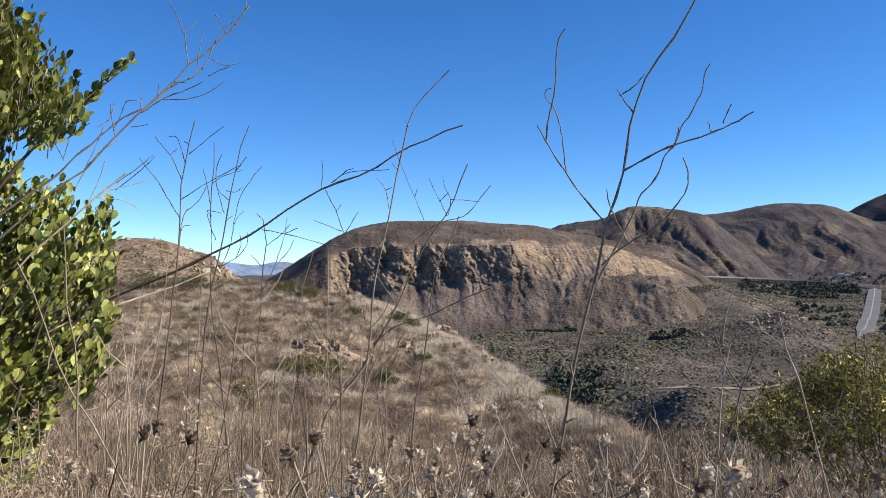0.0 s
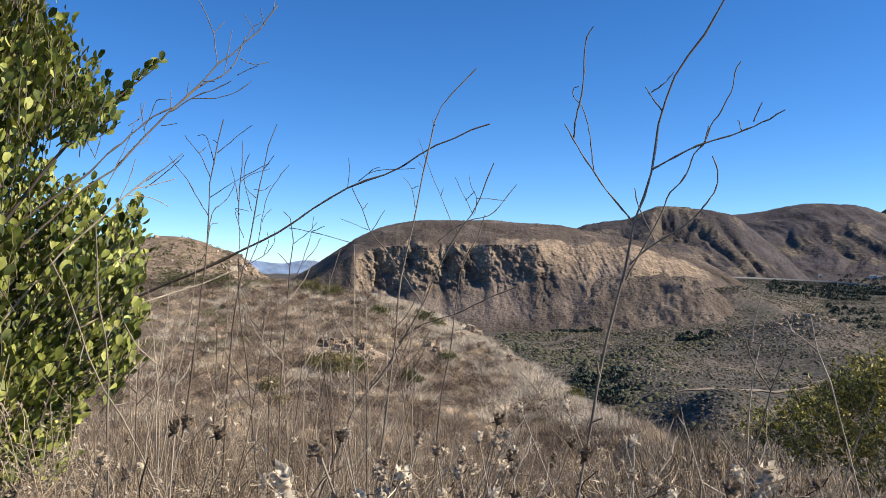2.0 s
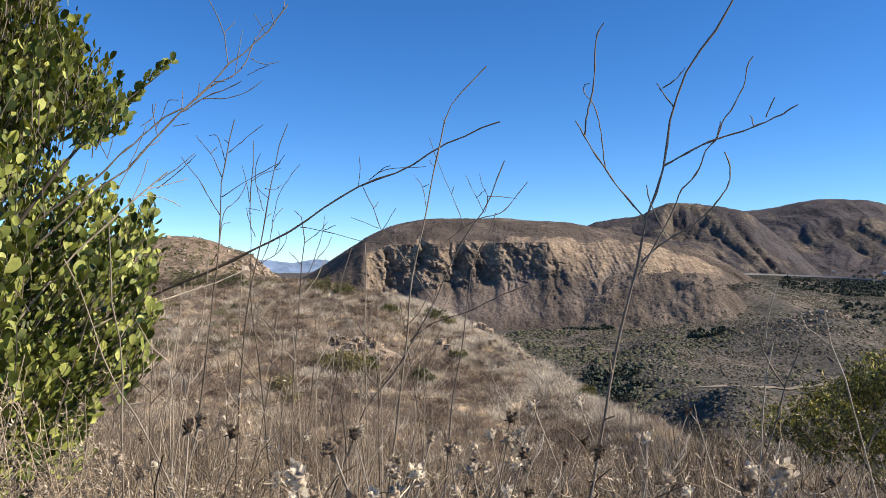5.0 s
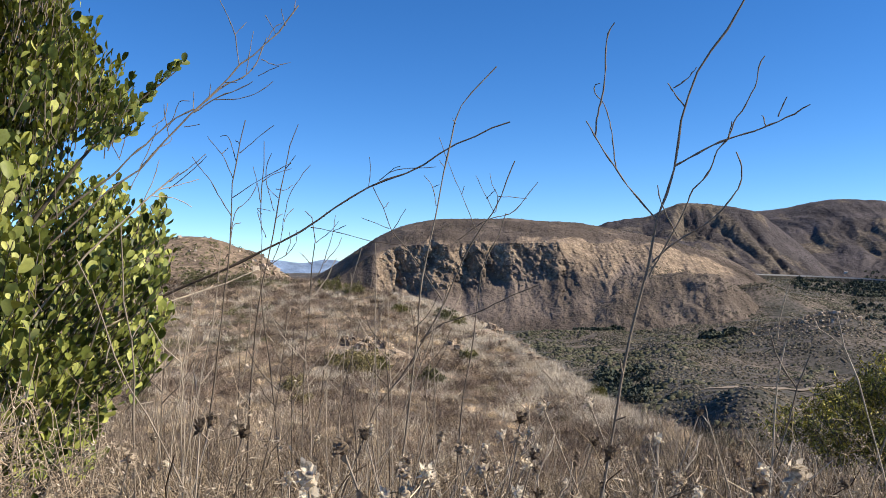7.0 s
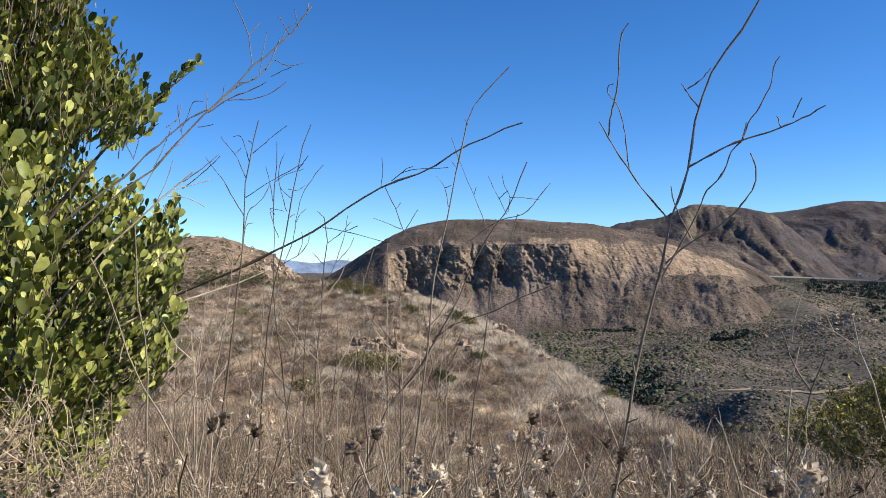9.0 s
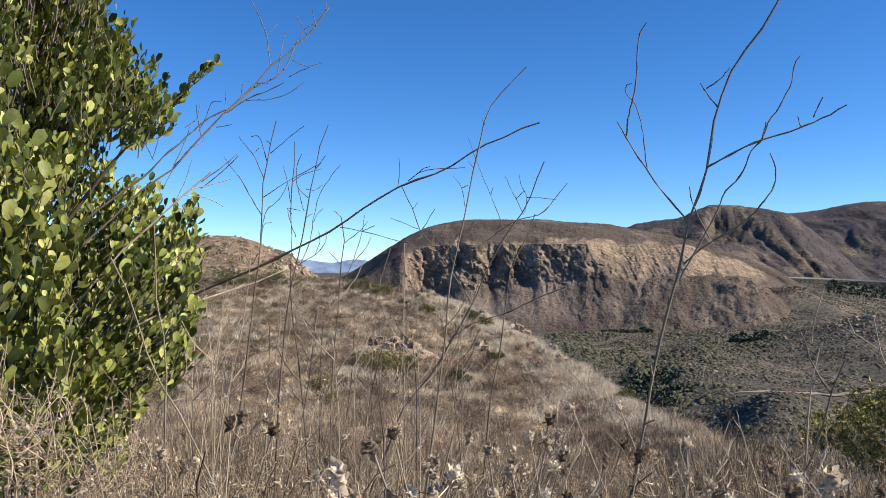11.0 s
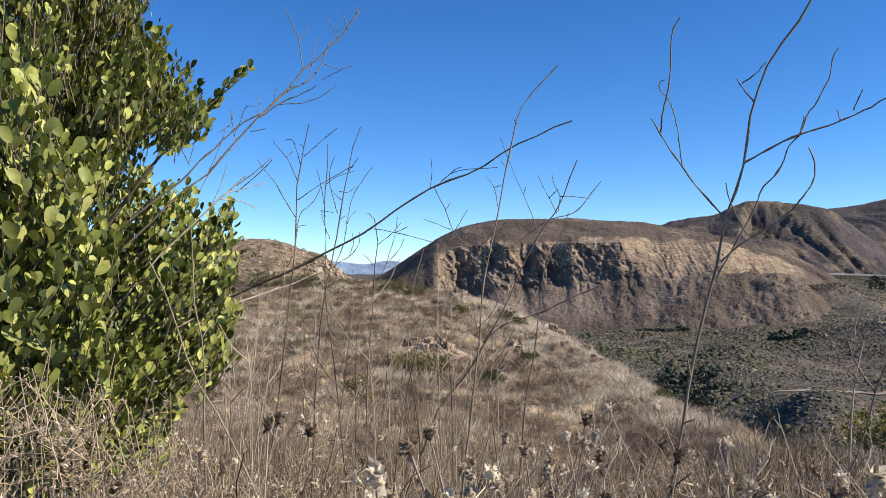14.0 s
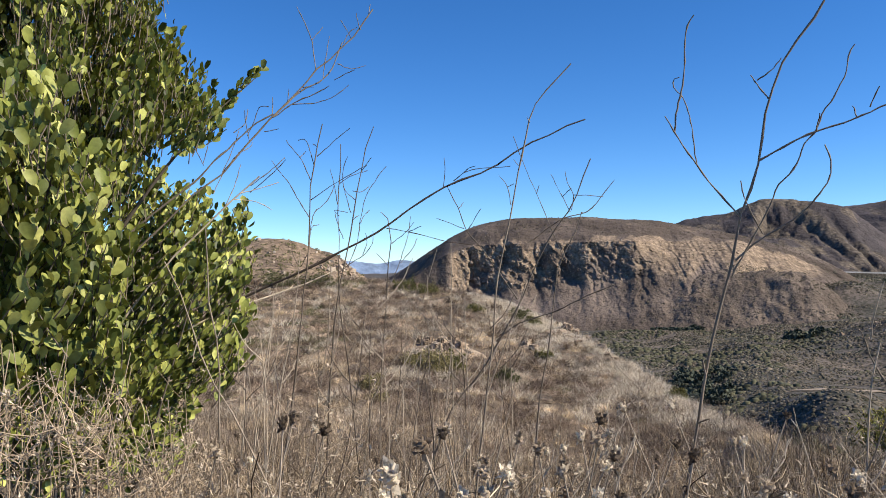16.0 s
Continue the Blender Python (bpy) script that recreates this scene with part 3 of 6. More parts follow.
def dome_cut(az, r):
    """The domed mountain with the shaded hollow in its face."""
    n = 0.25 * fbm(az * 2, r / 60, 3, 96)
    hollow = sstep(12.9, 13.7, az + n) * np.clip((17.4 - az - n) / 3.4, 0, 1) * np.exp(-np.abs((r - 2095 + 60 * n) / 85) ** 3)
    gully = sum(d * np.exp(-((az - a - k * (r - 1900) / 100 - 0.4 * n) / w) ** 2) * sstep(1640, 1760, r) * (1 - sstep(2060, 2200, r))
                for a, k, w, d in ((20.0, -1.0, 0.34, 15), (18.5, -1.1, 0.28, 9), (11.2, -0.1, 0.3, 6)))
    return dome_z(az, r) - hollow * (46 + 4 * facets(az * 3.2, r / 30, 95)) - gully


mountain("dome_mountain", FAR, np.arange(5.5, 27, 0.08), np.arange(1560, 2420, 8), dome_cut, "dark scrub-covered domed mountain with tan flanks", lambda az, r: np.maximum(patchy(301, 50, 0.05, 0.65)(az, r), 1.1 * np.exp(-((az - 17.9 + (r - 2000) / 90) / 0.8) ** 2) * sstep(1880, 1960, r)))
mountain("far_mountain", FAR, np.arange(12, 40, 0.09), np.arange(2080, 3500, 12), far_z, "long brown scrub-covered mountain range", patchy(302, 70, 0.1, 0.75))
mountain("dark_mountain", FAR, np.arange(24, 46, 0.2), np.arange(3200, 4400, 24),
         range_z([(24, 2.0), (26.4, 3.3), (27.6, 4.1), (29.2, 4.85), (32, 6.0), (38, 6.5), (46, 5)], 3250, 4150, -40, 170, 30),
         "dark shaded mountain behind the range", lambda az, r: 0 * az)
# its haze is only the blue of the material
mountain("hazy_range", HAZE_TINT, np.arange(-50, 0, 0.2), np.arange(4300, 4860, 20),
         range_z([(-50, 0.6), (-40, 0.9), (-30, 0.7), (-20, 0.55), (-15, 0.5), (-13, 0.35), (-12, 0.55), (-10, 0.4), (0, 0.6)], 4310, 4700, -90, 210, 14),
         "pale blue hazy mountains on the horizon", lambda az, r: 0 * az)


def hill_z(az, r):
    top = EYE + 150 * np.tan(np.radians(knots(az, [(-44, 1.3), (-30, 1.6), (-24, 1.85), (-21.5, 2.0), (-19.2, 1.85), (-17.6, 1.25), (-16, 0.75), (-14.9, -0.2), (-13, -1.6), (-9, -5)])))
    u = np.clip((r - 62) / 88, 0, 1)
    z = np.where(r > 150, top - 0.5 * (r - 150), -26 + (top + 26) * (0.35 * u + 0.65 * u ** 0.6))
    x, y = r * np.sin(np.radians(az)), r * np.cos(np.radians(az))
    return z + sstep(0.2, 0.6, u) * (0.35 * fbm(x / 9, y / 9, 3, 230) + 0.4 * np.maximum(0, ridged(x / 4.0, y / 4.0, 3, 231) - 0.5) * sstep(-19.5, -16.5, az))


mountain("rocky_hill", LEFT_HILL, np.arange(-44, -9, 0.1), np.arange(60, 190, 1.0), hill_z, "low tan hill of broken rock behind the ridge", patchy(303, 12, -0.25, 0.75))


# ---- plant cover, rocks and roads ----
def scatter(n, az, r, seed, power=0.5):
    g = np.random.default_rng(seed)
    a = g.uniform(az[0], az[1], n)
    d = r[0] + (r[1] - r[0]) * g.uniform(0, 1, n) ** power
    return a, d, d * np.sin(np.radians(a)), d * np.cos(np.radians(a))


def on_slope(az, el):
    """The first place on the near slope that lies on that bearing and height of sight."""
    r = np.arange(3, 46, 0.05)
    z = ground_z(np.full(len(r), float(az)), r)
    hit = np.flatnonzero((z - EYE) / r >= math.tan(radians(el)))
    k = hit[0] if len(hit) else int(np.argmax((z - EYE) / r))
    return np.array([r[k] * math.sin(radians(az)), r[k] * math.cos(radians(az)), z[k]])


def clumps(x, y, size, k, width, flare, seed, steps=2, bend=0.3):
    """Bushy clumps of k thin blades each."""
    g = np.random.default_rng(seed)
    base = np.repeat(np.stack([x, y, at_ground(x, y) - 0.03], 1), k, 0)
    s = np.repeat(size, k)
    base[:, :2] += g.normal(size=(len(base), 2)) * s[:, None] * 0.42
    way = g.normal(size=(len(base), 3)) * [flare, flare, 0.1] + [0, 0, 0.85]
    return blades(base, way, s * g.uniform(0.45, 1.1, len(base)), np.repeat(width, k) * g.uniform(0.6, 1.6, len(base)), seed + 1, bend, steps)


def mounds(x, y, size, k, width, seed):
    """Rounded bushes of thin twigs that fan out from the middle."""
    g = np.random.default_rng(seed)
    base = np.repeat(np.stack([x, y, at_ground(x, y) - 0.02], 1), k, 0)
    s = np.repeat(size, k)
    way = g.normal(size=(len(base), 3))
    way /= np.linalg.norm(way, axis=1)[:, None]
    way[:, 2] = np.abs(way[:, 2]) * 0.85 + 0.05
    base = base + way * (s * g.uniform(0.1, 0.55, len(s)))[:, None]
    return blades(base, way, s * g.uniform(0.3, 0.6, len(base)), np.repeat(width, k) * g.uniform(0.6, 1.5, len(base)), seed + 1, 0.5, 1)


BALD = [(on_slope(-8.4, -5.9), 1.3), (on_slope(0.6, -4.85), 1.1), (on_slope(-2.4, -5.8), 0.45), (on_slope(2.6, -6.3), 0.5)]


def grown(x, y):
    """False on the outcrops of rock."""
    ok = np.ones(len(x), bool)
    for (bx, by, _), size in BALD:
        ok &= np.hypot(x - bx, y - by) > size * (0.8 + 0.35 * noise2(x * 1.4, y * 1.4, 6))
    return ok


def toned(ob, plants, low, high, seed):
    """Gives every plant of a mesh its own shade."""
    n = len(ob.data.vertices)
    tone = np.repeat(np.random.default_rng(seed).uniform(low, high, plants), n // plants)
    ob.data.attributes.new("tone", "FLOAT", "POINT").data.foreach_set("value", tone.astype(np.float32))


# brush and bunch grass over the far side of the dip
a, d, x, y = scatter(7500, (-43, 15), (7.0, 46), 4, 0.62)
keep = grown(x, y) & (d < knots(a, CREST_R) + 5) & ((a < 4) | (d > 9.5))
a, d, x, y = a[keep], d[keep], x[keep], y[keep]
g = np.random.default_rng(5)
pick = noise2(x / 2.6, y / 2.6, 8) + 0.7 * noise2(x / 0.9, y / 0.9, 12) + g.uniform(-0.35, 0.35, len(x)) + 0.5 * sstep(-8, 4, a) * sstep(0.6, 0.95, d / knots(a, CREST_R))
size = g.uniform(0.28, 0.75, len(x)) * (0.85 + 0.3 * noise2(x / 4, y / 4, 15))
straw, sage = pick > 0.22, (pick < -0.75) & (d > 13)
brown = ~straw & ~sage
v, f = clumps(x[straw], y[straw], size[straw] * 0.34, 90, 0.0064 * (0.5 + d[straw] / 26), 0.42, 54, 1, 0.08)
toned(mesh_thing("bunch_grass", v, f, STRAW, label="pale straw-coloured bunch grass on the hillside", category="brush", kind="stuff"), straw.sum(), -0.35, 0.3, 56)
for name, m, mat, label in (("dry_brush", brown, TUFT, "low dry brown brush on the hillside"), ("sage_brush", sage, SAGE, "dull olive sage brush on the hillside")):
    v, f = mounds(x[m], y[m], size[m] * 0.46, 100, 0.0054 * (0.5 + d[m] / 26), 55 + len(name))
    toned(mesh_thing(name, v, f, mat, label=label, category="brush", kind="stuff"), m.sum(), -0.45, 0.35, 57)

# larger dark bushes and pale fluffy tufts that stand out on the hillside
a, d, x, y = scatter(1700, (-36, 10), (10, 42), 101, 0.7)
g = np.random.default_rng(102)
keep = grown(x, y) & (d < knots(a, CREST_R) + 1) & (noise2(x / 5, y / 5, 103) > -0.35)
x, y = x[keep], y[keep]
v, f = mounds(x, y, g.uniform(0.2, 0.52, len(x)), 200, 0.0056 * (0.5 + d[keep] / 26), 104)
toned(mesh_thing("brown_bushes", v, f, LUMP, label="rounded dark brown dry bushes on the hillside", category="bushes", kind="stuff"), len(x), -0.5, 0.15, 58)
a, d, x, y = scatter(3400, (-36, 12), (12, 42), 105, 0.7)
g = np.random.default_rng(106)
near_edge = sstep(0.62, 0.97, d / knots(a, CREST_R)) * sstep(-9, -1, a)
keep = grown(x, y) & (d < knots(a, CREST_R) + 1) & (g.uniform(0, 1, len(a)) < 0.2 + 0.8 * near_edge)
x, y, d = x[keep], y[keep], d[keep]
v, f = clumps(x, y, g.uniform(0.18, 0.36, len(x)), 110, 0.0055 * (0.5 + d / 24), 0.5, 107, 1, 0.1)
toned(mesh_thing("pale_tufts", v, f, PALE, label="pale fluffy grass tufts on the hillside", category="grass", kind="stuff"), len(x), -0.3, 0.15, 59)

# pale fringe of grass along the crest of the ridge
g = np.random.default_rng(112)
a = g.uniform(-7, 10, 900)
d = knots(a, CREST_R) + g.normal(size=900) * 0.8
x, y = d * np.sin(np.radians(a)), d * np.cos(np.radians(a))
ok = grown(x, y) & (noise2(a * 1.3, d * 0, 114) > -0.4)
x, y, d = x[ok], y[ok], d[ok]
v, f = clumps(x, y, g.uniform(0.15, 0.32, len(x)), 100, 0.0055 * (0.5 + d / 24), 0.4, 113, 1, 0.1)
toned(mesh_thing("crest_grass", v, f, PALE, label="pale feathery grass along the ridge's crest", category="grass", kind="stuff"), len(x), -0.2, 0.2, 115)

# short dry grass between the clumps
a, d, x, y = scatter(80000, (-43, 13), (7.0, 44), 95, 0.6)
keep = grown(x, y) & (d < knots(a, CREST_R) + 2)
x, y, d = x[keep], y[keep], d[keep]
g = np.random.default_rng(96)
way = g.normal(size=(len(x), 3)) * [0.45, 0.45, 0] + [0, 0, 1]
v, f = blades(np.stack([x, y, at_ground(x, y) - 0.02], 1), way, g.uniform(0.06, 0.18, len(x)), g.uniform(0.004, 0.008, len(x)) * (0.6 + d / 22), 97, 0.2, 1)
mesh_thing("short_grass", v, f, HILL_GRASS, label="short dry grass between the brush", category="grass", kind="stuff")

# thin dead twigs through the dip
a, d, x, y = scatter(42000, (-44, 16), (4.0, 16), 91, 0.85)
g = np.random.default_rng(92)
keep = d < knots(a, CREST_R) + 1.5
x, y = x[keep], y[keep]
tall = np.clip(0.26 + 0.16 * noise2(x / 0.9, y / 0.9, 93) + g.uniform(0, 0.2, len(x)), 0.1, 0.6)
way = g.normal(size=(len(x), 3)) * [0.3, 0.3, 0] + [0, 0, 1]
v, f = blades(np.stack([x, y, at_ground(x, y) - 0.02], 1), way, tall, g.uniform(0.003, 0.006, len(x)), 94, 0.2, 2)
mesh_thing("dead_twigs", v, f, DEAD, label="thin brown dead twigs in the hollow", category="brush", kind="stuff")

# fine dead stems and grass on the near slope
a, d, x, y = scatter(38000, (-44, 34), (1.5, 11), 1, 0.75)
g = np.random.default_rng(2)
keep = (d < knots(a, CREST_R) + 2) & (g.uniform(0, 1, len(d)) < 0.45 + 0.55 * sstep(-0.6, 0.5, noise2(x / 0.8, y / 0.8, 30)))
a, d, x, y = a[keep], d[keep], x[keep], y[keep]
tall = np.clip(0.3 + 0.22 * noise2(x / 1.1, y / 1.1, 33) + g.uniform(0, 0.3, len(x)), 0.12, 0.75)
way = g.normal(size=(len(x), 3)) * [0.22, 0.22, 0] + [0, 0, 1]
v, f = blades(np.stack([x, y, at_ground(x, y) - 0.02], 1), way, tall, 0.002 + 0.0028 * g.exponential(1.0, len(x)).clip(0, 2.6), 3, 0.3, 3)
mesh_thing("dry_grass", v, f, GRASS, label="dry tangled grass and dead stems on the near slope", category="grass", kind="stuff")

def track_r(a):
    """How far off the dirt track runs on a bearing."""
    return np.interp(a, [12.5, 15.2, 18.0, 21.0, 24.3, 28.0, 32.0], [540, 546, 565, 592, 612, 620, 610])


def off_track(a, d):
    return (a < 14.6) | (np.abs(d - track_r(a) + 6) > 9 + 6 * noise2(a * 3.0, d * 0, 19))


# scrub over the valley floor
a, d, x, y = scatter(115000, (-4, 33), (150, 1300), 11, 0.7)
g = np.random.default_rng(12)
keep = off_track(a, d) & (1.1 * noise2(x / 85, y / 130, 3) + 0.9 * noise2(x / 26, y / 40, 4) + 0.6 * noise2(x / 9, y / 14, 7) > g.uniform(-0.9, 1.2, len(x)))
x, y = x[keep], y[keep]
rad = (0.35 + 0.4 * g.exponential(1.0, len(x)).clip(0, 3.5)) * (1 + 0.35 * noise2(x / 50, y / 50, 5)) * (0.75 + np.hypot(x, y) / 1800)
v, f = domes(np.stack([x, y, at_ground(x, y)], 1), rad, rad * 0.55, 13)
toned(mesh_thing("valley_scrub", v, f, SCRUB, True, label="grey-green scrub over the valley floor", category="scrub", kind="stuff"), len(x), -0.35, 0.35, 61)

a, d, x, y = scatter(30000, (3, 33), (150, 1080), 25, 0.8)
x, y = x[off_track(a, d)], y[off_track(a, d)]
rad = np.random.default_rng(26).uniform(0.35, 1.1, len(x)) * (0.8 + np.hypot(x, y) / 1100)
v, f = domes(np.stack([x, y, at_ground(x, y)], 1), rad, rad * 0.5, 27)
mesh_thing("valley_scrub", v, f, MESA_SCRUB, True, label="grey-brown low scrub over the nearer valley slopes", category="scrub", kind="stuff")
a, d, x, y = scatter(24000, (12, 33), (1200, 1900), 15, 0.8)
rad = np.random.default_rng(16).uniform(0.7, 2.3, len(x))
v, f = domes(np.stack([x, y, at_ground(x, y)], 1), rad, rad * 0.55, 17)
mesh_thing("valley_scrub", v, f, SCRUB, True, label="scrub on the rising ground by the highway", category="scrub", kind="stuff")
a, d, x, y = scatter(3200, (-40, -13), (64, 150), 18, 0.75)
rad = np.random.default_rng(19).uniform(0.12, 0.5, len(x))
v, f = cards(np.stack([x, y, hill_z(a, d)], 1), 0.5, 14, np.stack([rad, rad * 0.8], 1), 0.5, 21)
mesh_thing("hill_scrub", v, f, SAGE, label="dull green scrub on the low hill", category="scrub", kind="stuff")

# scrub on the mesa and its spur
g = np.random.default_rng(52)
a, q = g.uniform(-12, 19, 16000), g.uniform(0.02, 0.95, 16000) ** 0.85
keep = (mesa_bare(a, q) + 0.25 * g.normal(size=len(a)) < 0.35) & (fbm(a * 2.2, q * 30, 3, 88) + g.uniform(-0.6, 0.6, len(a)) > -0.1)
a, q = a[keep], q[keep]
d, z = mesa_point(a, q)
more = g.uniform(11, 19, 5000), g.uniform(0.08, 0.4, 5000)
d, z = (np.concatenate(p) for p in zip((d, z), mesa_point(*more)))
a = np.concatenate([a, more[0]])
a2, d2, _, _ = scatter(11000, (3, 25), (1020, 1300), 57, 1.0)
a, d, z = np.concatenate([a, a2]), np.concatenate([d, d2]), np.concatenate([z, np.maximum(spur_z(a2, d2), ground_z(a2, d2))])
rad = 0.45 + 0.45 * g.exponential(1.0, len(a)).clip(0, 3.2)
v, f = domes(np.stack([d * np.sin(np.radians(a)), d * np.cos(np.radians(a)), z], 1), rad, rad * 0.5, 53)
mesh_thing("mesa_scrub", v, f, MESA_SCRUB, True, label="dark scrub dotted over the mountain", category="scrub", kind="stuff")

# clumps of scrub on the mountains behind
for name, height, az, far, n, seed in (("dome_scrub", dome_cut, (6, 25), (1640, 2260), 9000, 121), ("range_scrub", far_z, (14, 38), (2200, 3260), 11000, 124)):
    a, d, x, y = scatter(n, az, far, seed, 0.9)
    keep = noise2(x / 120, y / 200, seed) + 0.8 * noise2(x / 35, y / 60, seed + 1) > -0.35
    a, d, x, y = a[keep], d[keep], x[keep], y[keep]
    rad = np.random.default_rng(seed + 2).uniform(0.9, 2.5, len(x))
    v, f = domes(np.stack([x, y, height(a, d)], 1), rad, rad * 0.33, seed + 3)
    toned(mesh_thing(name, v, f, FAR_SCRUB, True, label="dark scrub dotted over the far mountain", category="scrub", kind="stuff"), len(x), -0.35, 0.2, seed)


def rocks_at(centres, radius, seed):
    """Angular blocks: eight-sided stones, each stretched and turned its own way."""
    g = np.random.default_rng(seed)
    n = len(centres)
    v = np.array([(1, 0, 0), (0, 1, 0), (-1, 0, 0), (0, -1, 0), (0.1, 0.1, 0.9), (0, 0, -0.8), (0.6, 0.6, 0.55), (-0.6, -0.5, 0.6)], float)
    f = np.array([(0, 6, 4), (6, 1, 4), (1, 2, 4), (2, 7, 4), (7, 3, 4), (3, 0, 4), (0, 1, 6), (2, 3, 7), (1, 0, 5), (2, 1, 5), (3, 2, 5), (0, 3, 5)])
    q = np.linalg.qr(g.normal(size=(n, 3, 3)))[0]
    vv = v[None] * g.uniform(0.6, 1.3, (n, 1, 3)) + g.normal(size=(n, 8, 3)) * 0.13
    verts = np.einsum("nij,nkj->nki", q, vv) * radius[:, None, None] + centres[:, None]
    return verts.reshape(-1, 3), (f[None] + (np.arange(n) * 8)[:, None, None]).reshape(-1, 3)


g = np.random.default_rng(61)
a, q = g.uniform(-8, 13, 9000), g.uniform(0.12, 0.63, 9000)
keep = mesa_bare(a, q) + g.normal(size=len(a)) * 0.25 > np.where(a < 5, 0.5, 1.05)
a, q = a[keep], q[keep]
d, z = mesa_point(a, q)
mesh_thing("cliff_rock", *rocks_at(np.stack([d * np.sin(np.radians(a)), d * np.cos(np.radians(a)), z - 0.3], 1), 0.3 + 0.38 * g.exponential(1.0, len(a)), 62), BOULDER,
           label="broken tan blocks on the cliff face", category="rock", kind="stuff")
a, d, x, y = scatter(2600, (17, 29), (790, 1000), 63, 1.0)
keep = np.exp(-((a - 22.3) / 3.2) ** 2 - ((d - 880) / 60) ** 2) > g.uniform(0.1, 1, len(a))
x, y = x[keep], y[keep]
mesh_thing("boulder_field", *rocks_at(np.stack([x, y, at_ground(x, y) + 0.6], 1), 0.5 + 0.55 * g.exponential(1.0, len(x)), 64), BOULDER,
           label="pale boulders strewn over a low hill", category="boulders", kind="stuff")
a, d, x, y = scatter(900, (-36, -14.5), (118, 156), 65, 1.0)
keep = g.uniform(0, 1, len(a)) < 0.25 + 0.75 * sstep(-20, -16.5, a)
a, d, x, y = a[keep], d[keep], x[keep], y[keep]
mesh_thing("hill_rock", *rocks_at(np.stack([x, y, hill_z(a, d)], 1), g.uniform(0.12, 0.5, len(a)) * (1 + 0.8 * sstep(-18.5, -16, a)), 66), BOULDER,
           label="broken tan rocks over a low hill", category="rocks", kind="stuff")


# trees of the valley in dark groups
def far_trees(label, az, r, count, size, seed):
    a, d, x, y = scatter(count, az, r, seed, 1.0)
    g = np.random.default_rng(seed + 1)
    rad = (0.35 + 0.75 * g.uniform(0, 1, count) ** 1.6) * 1.35 * size
    foot = np.where(d > 1790, np.maximum(at_ground(x, y), far_z(a, d)), at_ground(x, y))
    v, f = cards(np.stack([x, y, foot + rad * 0.35], 1), 0.4, 46, np.stack([rad, rad * 0.95], 1), 0.8, seed + 2)
    mesh_thing("tree_group", v, f, TREE_LEAF, label=label, category="trees", kind="stuff")


a, d, x, y = scatter(7500, (0, 27), (300, 1040), 28, 0.8)
keep = off_track(a, d) & (noise2(x / 55, y / 55, 37) + 0.6 * noise2(x / 18, y / 18, 38) > 0.14 + 0.05 * np.maximum(a - 10, 0))
x, y = x[keep], y[keep]
rad = np.random.default_rng(29).uniform(1.2, 3.4, len(x))
v, f = domes(np.stack([x, y, at_ground(x, y)], 1), rad, rad * 0.65, 39)
toned(mesh_thing("valley_bushes", v, f, BUSH_LEAF, True, label="dark green bushes scattered through the valley", category="bushes", kind="stuff"), len(x), -0.4, 0.35, 60)
far_trees("dark thicket in the valley below the ridge", (7.6, 11.2), (520, 650), 130, 3.4, 71)
# added trees: their dark line stands in for the shadow below a bank
far_trees("added dark trees standing in for a bank's shadow at the mountain's foot", (6.0, 9.4), (1035, 1056), 90, 3.0, 73)
far_trees("dark clump of trees on the valley floor", (14.6, 16.8), (930, 965), 40, 4.0, 75)
far_trees("dark woodland in the hollow below the highway", (20.4, 26.4), (1470, 1715), 230, 4.2, 77)
far_trees("dark trees along the wooded hollow", (24.0, 27.6), (1600, 1735), 190, 5.6, 78)
far_trees("trees beside the road", (29.0, 32.5), (1020, 1500), 60, 5.0, 79)
far_trees("trees round the small white houses", (24.6, 30), (2150, 2330), 110, 4.0, 82)
far_trees("scattered trees on the flat ground by the road", (24.0, 27.4), (1080, 1330), 34, 4.0, 80)


# roads
def strip(name, line, width, lift, material, label, category="road", parent=None, depth=0.0):
    """A road along (bearing, distance, height) points; height None follows the ground. depth gives it side walls."""
    p = np.array([(r * math.sin(radians(a)), r * math.cos(radians(a)), at_ground(r * math.sin(radians(a)), r * math.cos(radians(a))) if z is None else z)
                  for a, r, z in line], float)
    q = resample(p, 90)
    if line[0][2] is None:
        q[:, 2] = at_ground(q[:, 0], q[:, 1])
    q[:, 2] += lift
    t = np.gradient(q[:, :2], axis=0)
    nrm = np.stack([-t[:, 1], t[:, 0]], 1) / np.linalg.norm(t, axis=1)[:, None] * width / 2
    ends = np.linspace(0, 1, 90)
    nrm = nrm * (np.clip(np.minimum(ends, 1 - ends) * 7, 0.08, 1) * (1 + (0.25 * noise2(ends * 31, ends * 0, 5) if name == "dirt_track" else 0)))[:, None]
    edge_l, edge_r = q.copy(), q.copy()
    edge_l[:, :2] += nrm
    edge_r[:, :2] -= nrm
    low = np.array([0, 0, max(depth, 0.4)])
    rows = np.stack([edge_l - low, edge_l, edge_r, edge_r - low], 1)
    i = np.arange(90 * 4).reshape(90, 4)
    faces = np.concatenate([np.stack([i[:-1, k], i[:-1, k + 1], i[1:, k + 1], i[1:, k]], -1) for k in range(3)])
    return mesh_thing(name, rows.reshape(-1, 3), faces, material, False, parent, label, category, "structure" if parent is None else "")


